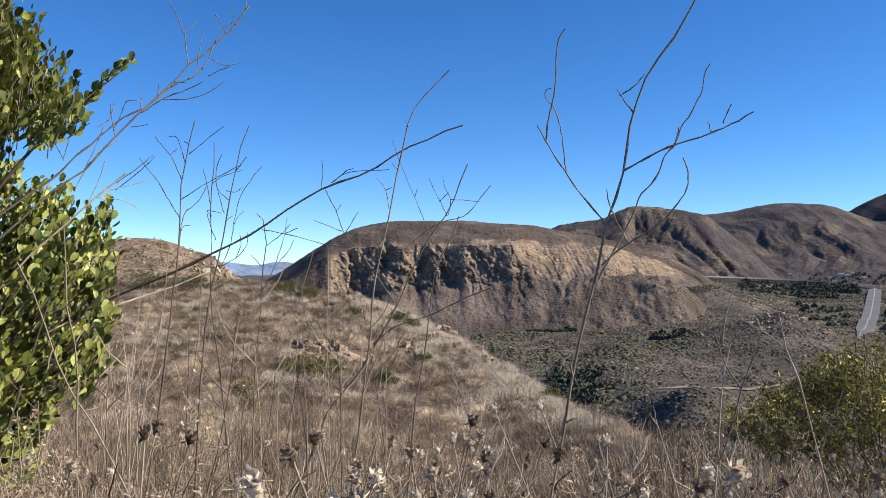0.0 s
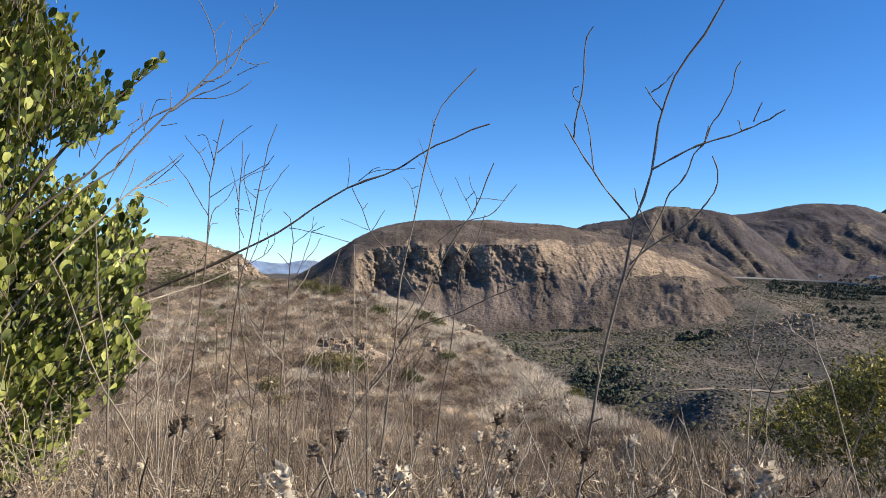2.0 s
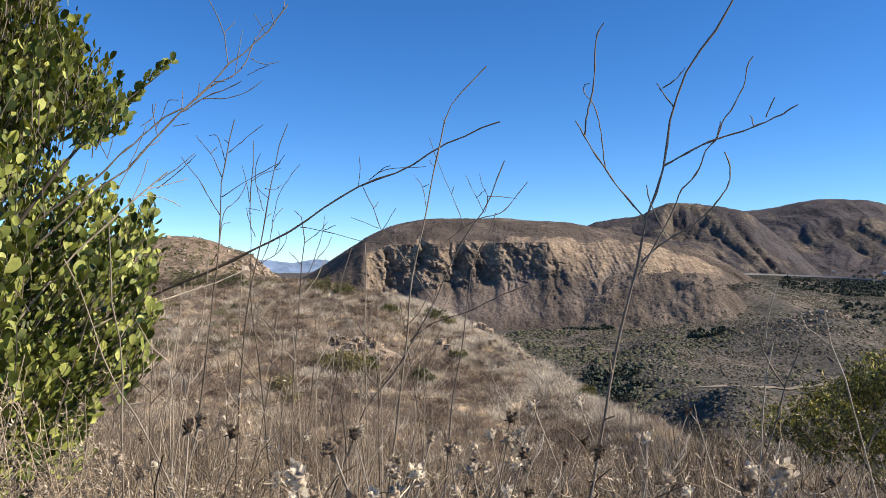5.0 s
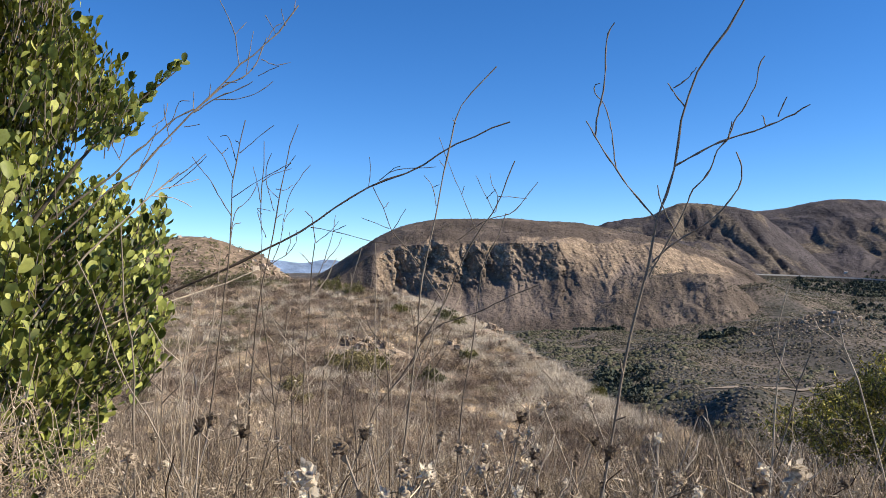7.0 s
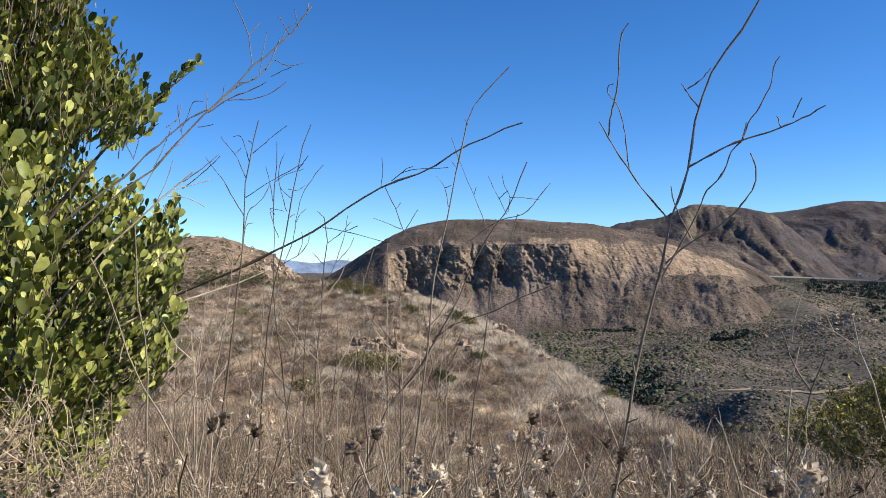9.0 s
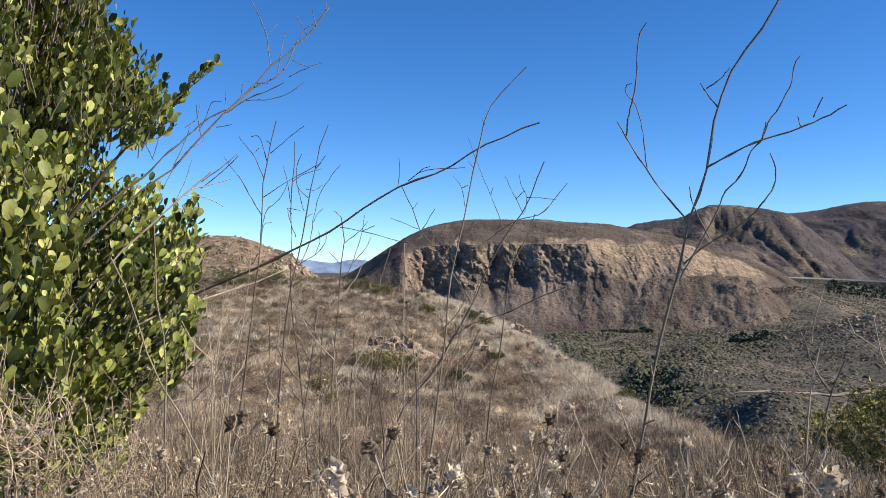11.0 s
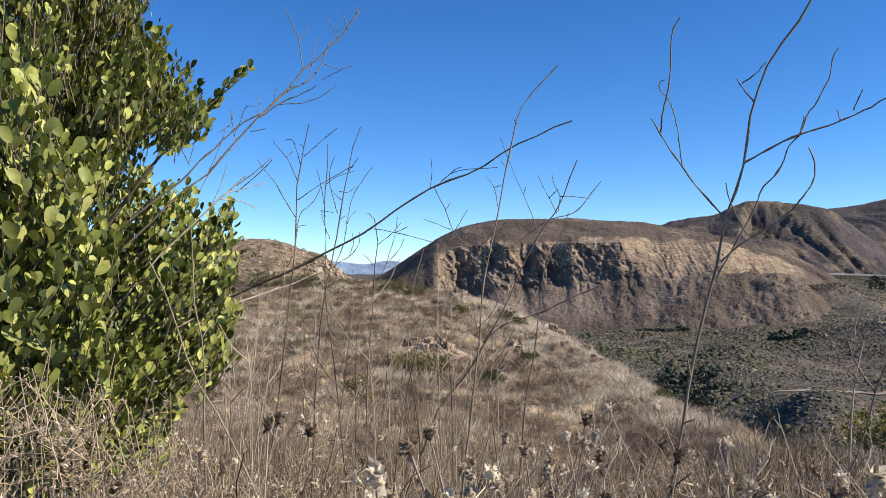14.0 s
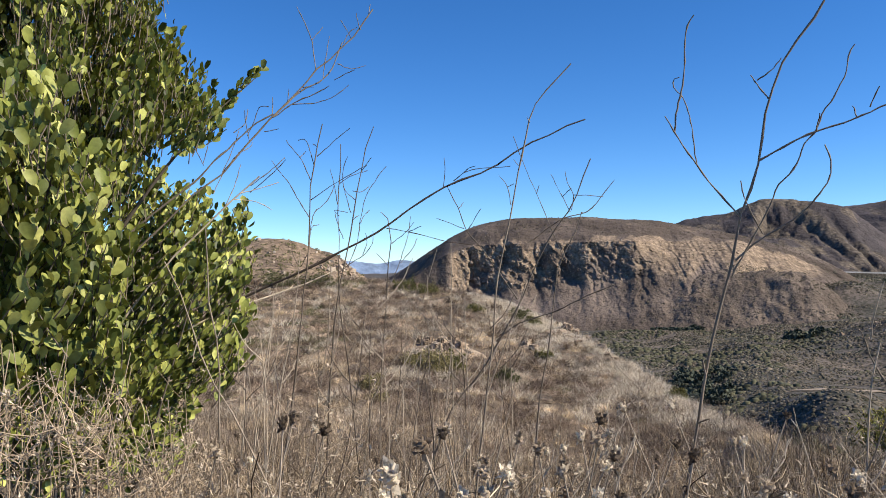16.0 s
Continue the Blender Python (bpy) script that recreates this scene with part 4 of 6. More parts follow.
strip("dirt_track", [(a, track_r(a), None) for a in (14.6, 16.3, 18.0, 21.0, 24.3, 28.0, 32.0)], 7, 0.8, DIRT, "pale dirt track across the valley")
strip("dirt_track", [(15.2, 450, None), (16.5, 450, None), (18, 450, None), (19.4, 458, None), (20.6, 480, None), (21.3, 530, None), (21.6, 580, None)], 2.2, 0.3, DIRT, "pale footpath over a scrubby bank")
strip("road", [(27.5, 1010, None), (27.9, 1110, None), (28.2, 1240, None), (28.4, 1420, None), (28.5, 1610, None), (28.5, 1780, None)], 21, 2.2, ASPHALT, "grey divided road running up the valley", depth=3)
strip("road_line", [(27.5, 1010, None), (27.9, 1110, None), (28.2, 1240, None), (28.4, 1420, None), (28.5, 1610, None), (28.5, 1780, None)], 1.6, 2.4, CONCRETE, "pale centre strip of the road")
strip("highway", [(15.6, 1585, -7), (17, 1600, -9), (19, 1650, -11), (21, 1700, -13.5), (23.5, 1745, -17), (25.6, 1770, -21.5), (27.4, 1785, -29), (29, 1810, -36), (34, 1850, -42)], 15, 0.0, CONCRETE, "pale raised highway along the mountain's foot", depth=2.5)
strip("highway_bank", [(15.6, 1585, -10), (17, 1600, -12), (19, 1650, -14), (21, 1700, -16.5), (23.5, 1745, -20), (25.6, 1770, -24.5), (27.4, 1785, -32), (29, 1810, -39), (34, 1850, -45)], 50, 0.0, SOIL, "earth bank that carries the highway", depth=40)

# thin grass on the rest of the hilltop, round and behind the path
g = np.random.default_rng(110)
a, d = g.uniform(34, 316, 16000), 0.7 + 9 * g.uniform(0, 1, 16000) ** 0.6
x, y = d * np.sin(np.radians(a)), d * np.cos(np.radians(a))
way = g.normal(size=(len(x), 3)) * [0.3, 0.3, 0] + [0, 0, 1]
v, f = blades(np.stack([x, y, at_ground(x, y) - 0.02], 1), way, g.uniform(0.1, 0.4, len(x)), g.uniform(0.003, 0.007, len(x)), 111, 0.3, 2)
mesh_thing("hilltop_grass", v, f, GRASS, label="thin dry grass on the hilltop", category="grass", kind="stuff")


# ---- rocks and green shrubs on the hillside ----
ROCK = Shade("weathered_tan_rock", 0.95)
ROCK.bump(ROCK.noise(14, 6), 0.8, 0.06)
ROCK.color(ROCK.mix(1.0, ROCK.ramp(ROCK.noise(2.2, 6), [(0.3, (0.2, 0.14, 0.092)), (0.5, (0.38, 0.285, 0.195)), (0.72, (0.56, 0.46, 0.34))]),
                    ROCK.ramp(ROCK.noise(11, 5), [(0.38, 0.35), (0.58, 1.1)]), "MULTIPLY"))
ROCK = ROCK.m


def rock(az, el, wide, tall, seed):
    """A cracked block of rock, sunk into the slope."""
    bm = bmesh.new()
    bmesh.ops.create_icosphere(bm, subdivisions=4, radius=1.0)
    off = Vector((seed * 3.7, seed * 1.3, seed * 0.7))
    for v in bm.verts:
        p = v.co.copy()
        n = noise.fractal(p * 1.3 + off, 1.0, 2.0, 4)
        c = noise.voronoi(p * 1.6 + off)[0]
        v.co *= 0.85 + 0.36 * n - 0.6 * max(0.0, 0.22 - (c[1] - c[0])) * 2
        for axis in range(3):
            v.co[axis] = max(-0.6, min(0.6, v.co[axis]))
    me = bpy.data.meshes.new("rock")
    bm.to_mesh(me)
    bm.free()
    me.materials.append(ROCK)
    ob = tagged(new("rock", me), "weathered tan rock breaking out of the dry slope", "rock", "rocks on the hillside")
    x, y, z = on_slope(az, el)
    ob.matrix_basis = Matrix.LocRotScale((x, y, z + tall * 0.22), Euler((0.1 * math.sin(seed * 5), 0.3 * math.sin(seed * 3), seed * 1.9)), (wide * 1.05, wide * 0.75, tall * 0.72))
    return ob


for k, (az, el, wide, tall) in enumerate((
        (-10.3, -5.3, 0.2, 0.3), (-9.7, -5.6, 0.32, 0.42), (-9.2, -5.9, 0.3, 0.36), (-8.7, -5.4, 0.26, 0.28), (-8.3, -6.0, 0.22, 0.4), (-7.7, -5.6, 0.24, 0.42),
        (-7.3, -6.0, 0.3, 0.4), (-6.8, -6.3, 0.2, 0.22), (-8.9, -6.6, 0.3, 0.25), (-7.9, -6.7, 0.26, 0.22), (-7.0, -7.0, 0.24, 0.2),
        (-0.4, -4.4, 0.24, 0.4), (0.2, -4.6, 0.3, 0.5), (0.8, -4.8, 0.28, 0.44), (1.4, -5.2, 0.28, 0.38), (2.0, -5.6, 0.3, 0.3), (1.5, -6.6, 0.26, 0.22),
        (2.5, -6.0, 0.3, 0.42), (3.0, -6.5, 0.24, 0.3), (1.0, -5.6, 0.24, 0.3), (-0.9, -5.0, 0.2, 0.26), (-2.6, -5.6, 0.22, 0.34), (-2.2, -5.9, 0.2, 0.26), (-4.4, -4.2, 0.2, 0.2), (3.4, -6.7, 0.25, 0.25), (-12.2, -6.8, 0.16, 0.16))):
    rock(az, el, wide, tall, k + 1)

for (bx, by, _), size in BALD[:3]:
    w, q = np.meshgrid(np.linspace(0, 2 * math.pi, 37)[:-1], np.linspace(0, 1, 9), indexing="ij")
    q = q * size * (0.95 + 0.25 * noise2(np.cos(w) * 2.1 + bx, np.sin(w) * 2.1 + by, 9))
    px, py = bx + np.cos(w) * q, by + np.sin(w) * q
    pz = at_ground(px, py) + 0.07 - 0.1 * (q / size) ** 4 + 0.05 * fbm(px * 2.5, py * 2.5, 3, 27)
    i = np.arange(w.size).reshape(w.shape)
    j = np.roll(i, -1, 0)
    mesh_thing("bare_soil", np.stack([px, py, pz], -1).reshape(-1, 3), np.stack([i[:, :-1], j[:, :-1], j[:, 1:], i[:, 1:]], -1).reshape(-1, 4)[:, ::-1], ROCK, True,
               label="bare tan crumbling soil round the rocks", category="soil", kind="structure")

GREEN = {"olive": island_material("olive_leaf", [(0.0, (0.06, 0.06, 0.02)), (0.5, (0.13, 0.125, 0.04)), (1.0, (0.24, 0.21, 0.08))], 0.85, 0, 8, 0.15, 0.2),
         "green": island_material("dull_green_leaf", [(0.0, (0.05, 0.055, 0.024)), (0.5, (0.105, 0.108, 0.045)), (1.0, (0.19, 0.175, 0.08))], 0.85, 0, 8, 0.15, 0.2),
         "yellow": island_material("yellowish_leaf", [(0.0, (0.12, 0.105, 0.045)), (0.5, (0.25, 0.21, 0.09)), (1.0, (0.42, 0.35, 0.18))], 0.85, 0, 8, 0.15, 0.2)}


def small_shrub(az, el, wide, tall, tint, dense, seed):
    wide, tall = wide * 1.25, tall * 1.45
    g = np.random.default_rng(seed)
    base = on_slope(az, el)
    thing = tagged(new("small_shrub"), "low %s shrub among the dry brush" % {"olive": "olive-green", "green": "dark green", "yellow": "sparse yellow-green"}[tint],
                   "shrub", "green shrubs on the hillside")
    thing.location = base
    n = int(dense * 60)
    d = g.normal(size=(n, 3))
    d /= np.linalg.norm(d, axis=1)[:, None]
    d[:, 2] = np.abs(d[:, 2])
    tips = d * [wide, wide * 0.8, tall] * g.uniform(0.45, 1.05, (n, 1)) * (0.85 + 0.3 * noise2(d[:, 0] * 3 + seed, d[:, 2] * 3 + 9, seed))[:, None]
    twigs = [tube(resample([np.array([0, 0, -0.05]), t * 0.5 + g.normal(size=3) * 0.02, t], 5), np.linspace(0.008, 0.003, 5), 4) for t in tips[:: 3]]
    mesh_thing("twig", *join(twigs), BARK, True, thing, kind="stuff")
    v, f = cards(tips, 0.42, 16, np.full((n, 2), 0.075), 0.5, seed + 3, 0.6)
    mesh_thing("crown", v, f, GREEN[tint], False, thing, kind="stuff")


for k, row in enumerate(((-11.2, -1.75, 0.75, 0.5, "olive", 4), (-9.6, -1.9, 0.5, 0.35, "olive", 3), (-20.3, -1.3, 0.9, 0.6, "green", 4), (-17.6, -1.3, 0.8, 0.5, "green", 4),
                         (-23.5, -1.3, 0.9, 0.7, "olive", 4), (-3.1, -3.9, 0.45, 0.45, "green", 3), (-2.2, -4.3, 0.3, 0.3, "olive", 2), (-9.4, -7.5, 0.62, 0.5, "yellow", 4.5), (-8.2, -7.3, 0.4, 0.34, "olive", 2.5),
                         (-11.0, -7.0, 0.3, 0.25, "yellow", 1.6), (-4.2, -8.3, 0.34, 0.3, "green", 3.4), (-14.0, -8.6, 0.3, 0.3, "yellow", 1.3), (-13.4, -9.6, 0.24, 0.2, "yellow", 1.0),
                         (7.6, -9.2, 0.3, 0.25, "olive", 2), (-6.4, -3.2, 0.3, 0.22, "olive", 2), (-1.5, -6.6, 0.25, 0.2, "olive", 1.5))):
    small_shrub(*row, 400 + k)


# ---- houses at the far end of the road ----
def house(az, el, wide, deep, tall, label):
    r = np.arange(1830, 2500, 4.0)
    z = np.maximum(far_z(np.full(len(r), az), r), ground_z(np.full(len(r), az), r))
    k = int(np.argmin(np.abs((z - EYE) / r - math.tan(radians(el)))))
    thing = tagged(new("house"), label, "house", "houses at the mountain's foot")
    thing.matrix_basis = pose(r[k] * math.sin(radians(az)), r[k] * math.cos(radians(az)), z[k] - 1.5, 0, 0, -az + 12)
    w, d, h = wide / 2, deep / 2, tall + 1.5
    box = np.array([(-w, -d, 0), (w, -d, 0), (w, d, 0), (-w, d, 0), (-w, -d, h), (w, -d, h), (w, d, h), (-w, d, h)], float)
    mesh_thing("wall", box, [(0, 1, 5, 4), (1, 2, 6, 5), (2, 3, 7, 6), (3, 0, 4, 7), (4, 5, 6, 7)], WHITE, False, thing)
    e = 0.8
    top = np.array([(-w - e, -d - e, h), (w + e, -d - e, h), (w + e, d + e, h), (-w - e, d + e, h), (-w, 0, h + d * 0.55), (w, 0, h + d * 0.55)], float)
    mesh_thing("roof", top, [(0, 1, 5, 4), (2, 3, 4, 5), (1, 2, 5, 1), (3, 0, 4, 3), (0, 3, 2, 1)][:2] + [(0, 3, 2, 1)], ROOF, False, thing)
    for s in (-0.5, 0.5):
        pane = np.array([(s * w - 1, -d - 0.05, h * 0.35), (s * w + 1, -d - 0.05, h * 0.35), (s * w + 1, -d - 0.05, h * 0.75), (s * w - 1, -d - 0.05, h * 0.75)], float)
        mesh_thing("window", pane, [(0, 1, 2, 3)], DARK_HEAD, False, thing)


house(26.6, -0.42, 16, 9, 6, "small white house with a grey roof")
house(27.0, -0.45, 11, 8, 5, "small white house with a grey roof")
house(23.6, -0.38, 9, 6, 4, "low pale building beside the highway")
house(27.9, -0.6, 13, 9, 5, "small white house with a grey roof")


# ---- dry stalks ----
def stalk_material(tone):
    lo, hi = (0.052, 0.037, 0.029), (0.64, 0.525, 0.39)
    tone = tone * 0.85
    c = tuple(a + (b - a) * tone for a, b in zip(lo, hi))
    s = Shade("dry_stem", 0.75)
    n = s.ramp(s.noise(35, 4, (1, 1, 0.25)), [(0.3, tuple(v * 0.6 for v in c)), (0.6, c), (0.8, tuple(min(1, v * 1.35) for v in c))])
    s.bump(s.noise(220, 3, (1, 1, 0.2)), 0.4, 0.001)
    return s.color(n)


TONES = {}


def dry_stalk(bearing, distance, thick, stem, twigs, label, tone):
    a = radians(bearing)
    ahead, right = np.array([math.sin(a), math.cos(a), 0]), np.array([math.cos(a), -math.sin(a), 0])
    g = np.random.default_rng(int(abs(bearing) * 100 + distance * 7))
    mat = TONES.setdefault(tone, stalk_material(tone))
    # the stem goes on down to the soil along its lowest stretch
    (u0, v0), (u1, v1) = stem[0], stem[1]
    lean = max(-0.35, min(0.35, (u1 - u0) / max(0.02, v1 - v0)))
    u, z = u0, v0
    for _ in range(4):
        spot = ahead * distance + right * u
        z = float(at_ground(spot[0], spot[1])) - 0.02
        u = u0 - lean * (v0 - z)
    base = ahead * distance + right * u + np.array([0, 0, z])
    thing = tagged(new("dry_stalk"), label, "dry stalk", "dry stalks on the slope")
    thing.location = base

    def line(points, n, sway):
        p = np.array([ahead * distance + right * uu + np.array([0, 0, vv]) for uu, vv in points]) - base
        p = p + ahead * (np.linspace(0, 1, len(p)) * sway)[:, None]
        q = resample(p, n)
        return q + g.normal(size=q.shape) * 0.0007

    def limb(name, points, r0, r1, sway):
        n = max(6, 3 * len(points))
        p = line(points, n, sway)
        rad = np.linspace(r0, r1, n) * (1 + 0.12 * g.normal(size=n))
        rad[:: max(3, n // 6)] *= 1.3
        mesh_thing(name, *tube(p, rad, 6), mat, True, thing)

    limb("stem", [(u, z)] + list(stem), thick * 0.92, thick * 0.37, 0.0)
    for r, pts in twigs:
        limb("twig", pts, max(r * 0.76, 0.0014), max(r * 0.5, 0.0011), g.uniform(-0.05, 0.05))
    return thing


# tall dry stalks: bearing, distance, thickness, then (right, up) in metres for the stem and each twig
dry_stalk(12.9, 1.9, 0.0052, [(-0.167, 0.961), (-0.132, 1.149), (-0.099, 1.334), (-0.067, 1.466), (-0.047, 1.544), (-0.038, 1.609), (-0.017, 1.661), (0.004, 1.735), (0.017, 1.83), (0.028, 1.868), (0.068, 1.972), (0.111, 2.025), (0.157, 2.105), (0.177, 2.141)],
          [(0.0029, [(0.004, 1.735), (0.06, 1.765), (0.109, 1.789), (0.193, 1.814), (0.252, 1.839), (0.294, 1.864)]),
           (0.0028, [(-0.038, 1.612), (-0.091, 1.676), (-0.129, 1.731), (-0.176, 1.81), (-0.195, 1.847)]),
           (0.0026, [(-0.176, 1.81), (-0.171, 1.859), (-0.16, 1.899), (-0.152, 1.959), (-0.15, 2.013), (-0.141, 2.059), (-0.13, 2.075)]),
           (0.0013, [(-0.129, 1.733), (-0.136, 1.797), (-0.142, 1.844), (-0.155, 1.885), (-0.178, 1.92), (-0.178, 1.934), (-0.165, 1.937)]),
           (0.0028, [(-0.047, 1.511), (-0.016, 1.544), (0.022, 1.57), (0.077, 1.604), (0.132, 1.664), (0.147, 1.689), (0.152, 1.721), (0.147, 1.753), (0.14, 1.768)]),
           (0.0026, [(-0.056, 1.479), (-0.028, 1.531), (0.003, 1.589), (0.029, 1.641), (0.041, 1.673), (0.078, 1.717), (0.103, 1.774), (0.121, 1.792), (0.134, 1.83), (0.158, 1.867), (0.182, 1.917), (0.191, 1.961), (0.2, 1.979)]),
           (0.0024, [(0.028, 1.868), (0.005, 1.902), (-0.011, 1.928)]),
           (0.001, [(0.003, 1.914), (0.031, 1.933), (0.055, 1.96)]),
           (0.0035, [(-0.116, 1.252), (-0.121, 1.288)]),
           (0.003, [(-0.132, 1.143), (-0.109, 1.161)]),
           (0.0012, [(0.009, 1.57), (-0.003, 1.596), (-0.025, 1.648), (-0.034, 1.688)]),
           (0.001, [(0.2, 1.818), (0.197, 1.85)]),
           (0.0009, [(0.226, 1.837), (0.241, 1.875)]),
           (0.001, [(0.121, 1.792), (0.125, 1.822)])],
          "tall dry branching stalk of last year's wild fennel", 0.34)
dry_stalk(-11.2, 3.0, 0.0072, [(-0.935, 1.221), (-0.821, 1.285), (-0.587, 1.407), (-0.408, 1.485), (-0.225, 1.577), (-0.081, 1.658), (0.023, 1.735), (0.107, 1.785), (0.173, 1.824), (0.246, 1.845), (0.332, 1.885), (0.452, 1.967), (0.562, 2.013), (0.662, 2.062), (0.68, 2.064)],
          [(0.0022, [(0.173, 1.828), (0.214, 1.861), (0.278, 1.877), (0.332, 1.88), (0.391, 1.886)]),
           (0.0014, [(-0.081, 1.651), (0.024, 1.631), (0.15, 1.598), (0.289, 1.581)]),
           (0.0012, [(0.133, 1.8), (0.141, 1.86), (0.139, 1.92)]),
           (0.0012, [(-0.029, 1.692), (-0.023, 1.711)]),
           (0.0014, [(0.214, 1.861), (0.225, 1.872), (0.252, 1.879)])],
          "dark leaning dry stalk that sticks out of the green shrub", 0.05)
dry_stalk(-20.5, 2.95, 0.006, [(-0.248, 1.322), (-0.157, 1.356), (-0.036, 1.398), (0.079, 1.437), (0.178, 1.473), (0.207, 1.491)],
          [(0.002, [(0.041, 1.423), (0.056, 1.437)])],
          "pale broken dry branch sticking out of the shrub", 1.4)
dry_stalk(-3.6, 3.0, 0.0062, [(-0.151, 0.635), (-0.132, 0.808), (-0.111, 0.977), (-0.079, 1.253), (-0.062, 1.465), (-0.033, 1.594), (-0.005, 1.722), (0.017, 1.85), (0.044, 1.968), (0.062, 2.054), (0.087, 2.117), (0.145, 2.184), (0.221, 2.264)],
          [(0.002, [(-0.009, 1.733), (-0.024, 1.807), (-0.054, 1.844)]),
           (0.0014, [(-0.024, 1.803), (0.002, 1.812)]),
           (0.0022, [(-0.077, 1.325), (-0.054, 1.342), (-0.037, 1.353)]),
           (0.0014, [(0.062, 2.046), (0.053, 2.061)]),
           (0.001, [(0.019, 1.883), (0.002, 1.904)])],
          "tall thin dry stalk with a bent tip", 0.45)
dry_stalk(-2.6, 3.0, 0.0056, [(-0.344, 0.828), (-0.28, 0.987), (-0.195, 1.083), (-0.131, 1.189), (-0.025, 1.38), (0.061, 1.572), (0.114, 1.658), (0.146, 1.7), (0.2, 1.807), (0.221, 1.882), (0.236, 1.904)],
          [(0.0026, [(0.022, 1.604), (0.135, 1.683), (0.231, 1.711), (0.285, 1.775), (0.328, 1.828)]),
           (0.002, [(0.163, 1.711), (0.172, 1.769), (0.15, 1.818), (0.142, 1.861)]),
           (0.0014, [(0.172, 1.769), (0.285, 1.764)]),
           (0.0014, [(0.159, 1.705), (0.125, 1.775), (0.089, 1.85)]),
           (0.0034, [(-0.121, 1.221), (-0.046, 1.285), (0.039, 1.316), (0.103, 1.338), (0.209, 1.391), (0.316, 1.434)]),
           (0.003, [(-0.04, 1.38), (-0.121, 1.497), (-0.174, 1.572), (-0.228, 1.636), (-0.26, 1.722), (-0.303, 1.808)]),
           (0.0018, [(-0.228, 1.636), (-0.175, 1.722)]),
           (0.0014, [(-0.239, 1.647), (-0.346, 1.69)]),
           (0.0012, [(-0.26, 1.722), (-0.243, 1.754)]),
           (0.0016, [(0.129, 1.762), (0.161, 1.79)])],
          "leaning dry stalk with a forked twiggy head", 0.22)
dry_stalk(-0.5, 3.2, 0.0052, [(-0.092, 0.784), (-0.074, 0.987), (-0.039, 1.168), (-0.017, 1.35), (0.006, 1.509), (0.04, 1.577), (0.075, 1.645), (0.097, 1.718)],
          [(0.0016, [(0.022, 1.543), (-0.028, 1.668), (-0.085, 1.805), (-0.142, 1.943), (-0.169, 2.023)]),
           (0.0012, [(0.097, 1.713), (0.115, 1.718)]),
           (0.001, [(-0.08, 1.794), (-0.069, 1.828)])],
          "slim dry stalk with a pale thin side twig", 0.3)
dry_stalk(-18.3, 2.8, 0.0048, [(-0.084, 0.843), (-0.04, 1.183), (-0.018, 1.411), (-0.0, 1.565), (0.003, 1.681), (0.008, 1.807), (0.02, 1.865), (0.03, 1.914), (0.031, 1.933), (0.048, 2.006)],
          [(0.0022, [(0.003, 1.677), (-0.035, 1.738), (-0.072, 1.804), (-0.109, 1.847), (-0.124, 1.87)]),
           (0.001, [(-0.199, 1.763), (-0.145, 1.808), (-0.105, 1.845), (-0.076, 1.873)]),
           (0.002, [(0.008, 1.807), (-0.026, 1.883), (-0.054, 1.92), (-0.077, 1.952)]),
           (0.001, [(-0.03, 1.886), (-0.008, 1.916)]),
           (0.0014, [(0.02, 1.855), (0.005, 1.913), (-0.014, 1.955), (-0.036, 1.954)]),
           (0.002, [(0.03, 1.891), (0.095, 1.95), (0.143, 1.989)]),
           (0.0016, [(0.008, 1.739), (0.096, 1.799), (0.201, 1.858)]),
           (0.0022, [(0.003, 1.623), (0.025, 1.701), (0.049, 1.72), (0.081, 1.77), (0.089, 1.799)]),
           (0.0014, [(-0.0, 1.565), (0.018, 1.652), (0.037, 1.656)]),
           (0.0012, [(0.028, 1.927), (0.016, 1.941)]),
           (0.001, [(-0.006, 1.546), (-0.03, 1.507), (-0.061, 1.565)])],
          "thin dry stalk with a fan of fine twigs", 0.22)
dry_stalk(-15.3, 2.9, 0.005, [(-0.09, 0.751), (-0.066, 1.247), (-0.043, 1.427), (-0.009, 1.588), (0.007, 1.679), (0.02, 1.761), (0.04, 1.863), (0.059, 1.955), (0.083, 2.017)],
          [(0.002, [(0.005, 1.677), (0.03, 1.696)]),
           (0.0016, [(0.014, 1.75), (-0.019, 1.78), (-0.026, 1.861), (-0.01, 1.902)]),
           (0.0016, [(-0.012, 1.508), (0.021, 1.589), (0.036, 1.69), (0.06, 1.772), (0.09, 1.823), (0.13, 1.875)]),
           (0.0012, [(0.035, 1.664), (0.046, 1.69), (0.07, 1.715)]),
           (0.0012, [(0.04, 1.853), (0.059, 1.88), (0.073, 1.9)]),
           (0.001, [(0.006, 1.781), (0.04, 1.781), (0.066, 1.802)]),
           (0.001, [(0.001, 1.7), (-0.017, 1.76), (-0.025, 1.79)]),
           (0.001, [(-0.028, 1.608), (-0.044, 1.649), (-0.058, 1.699)])],
          "brown straight dry stalk with few twigs", 0.18)
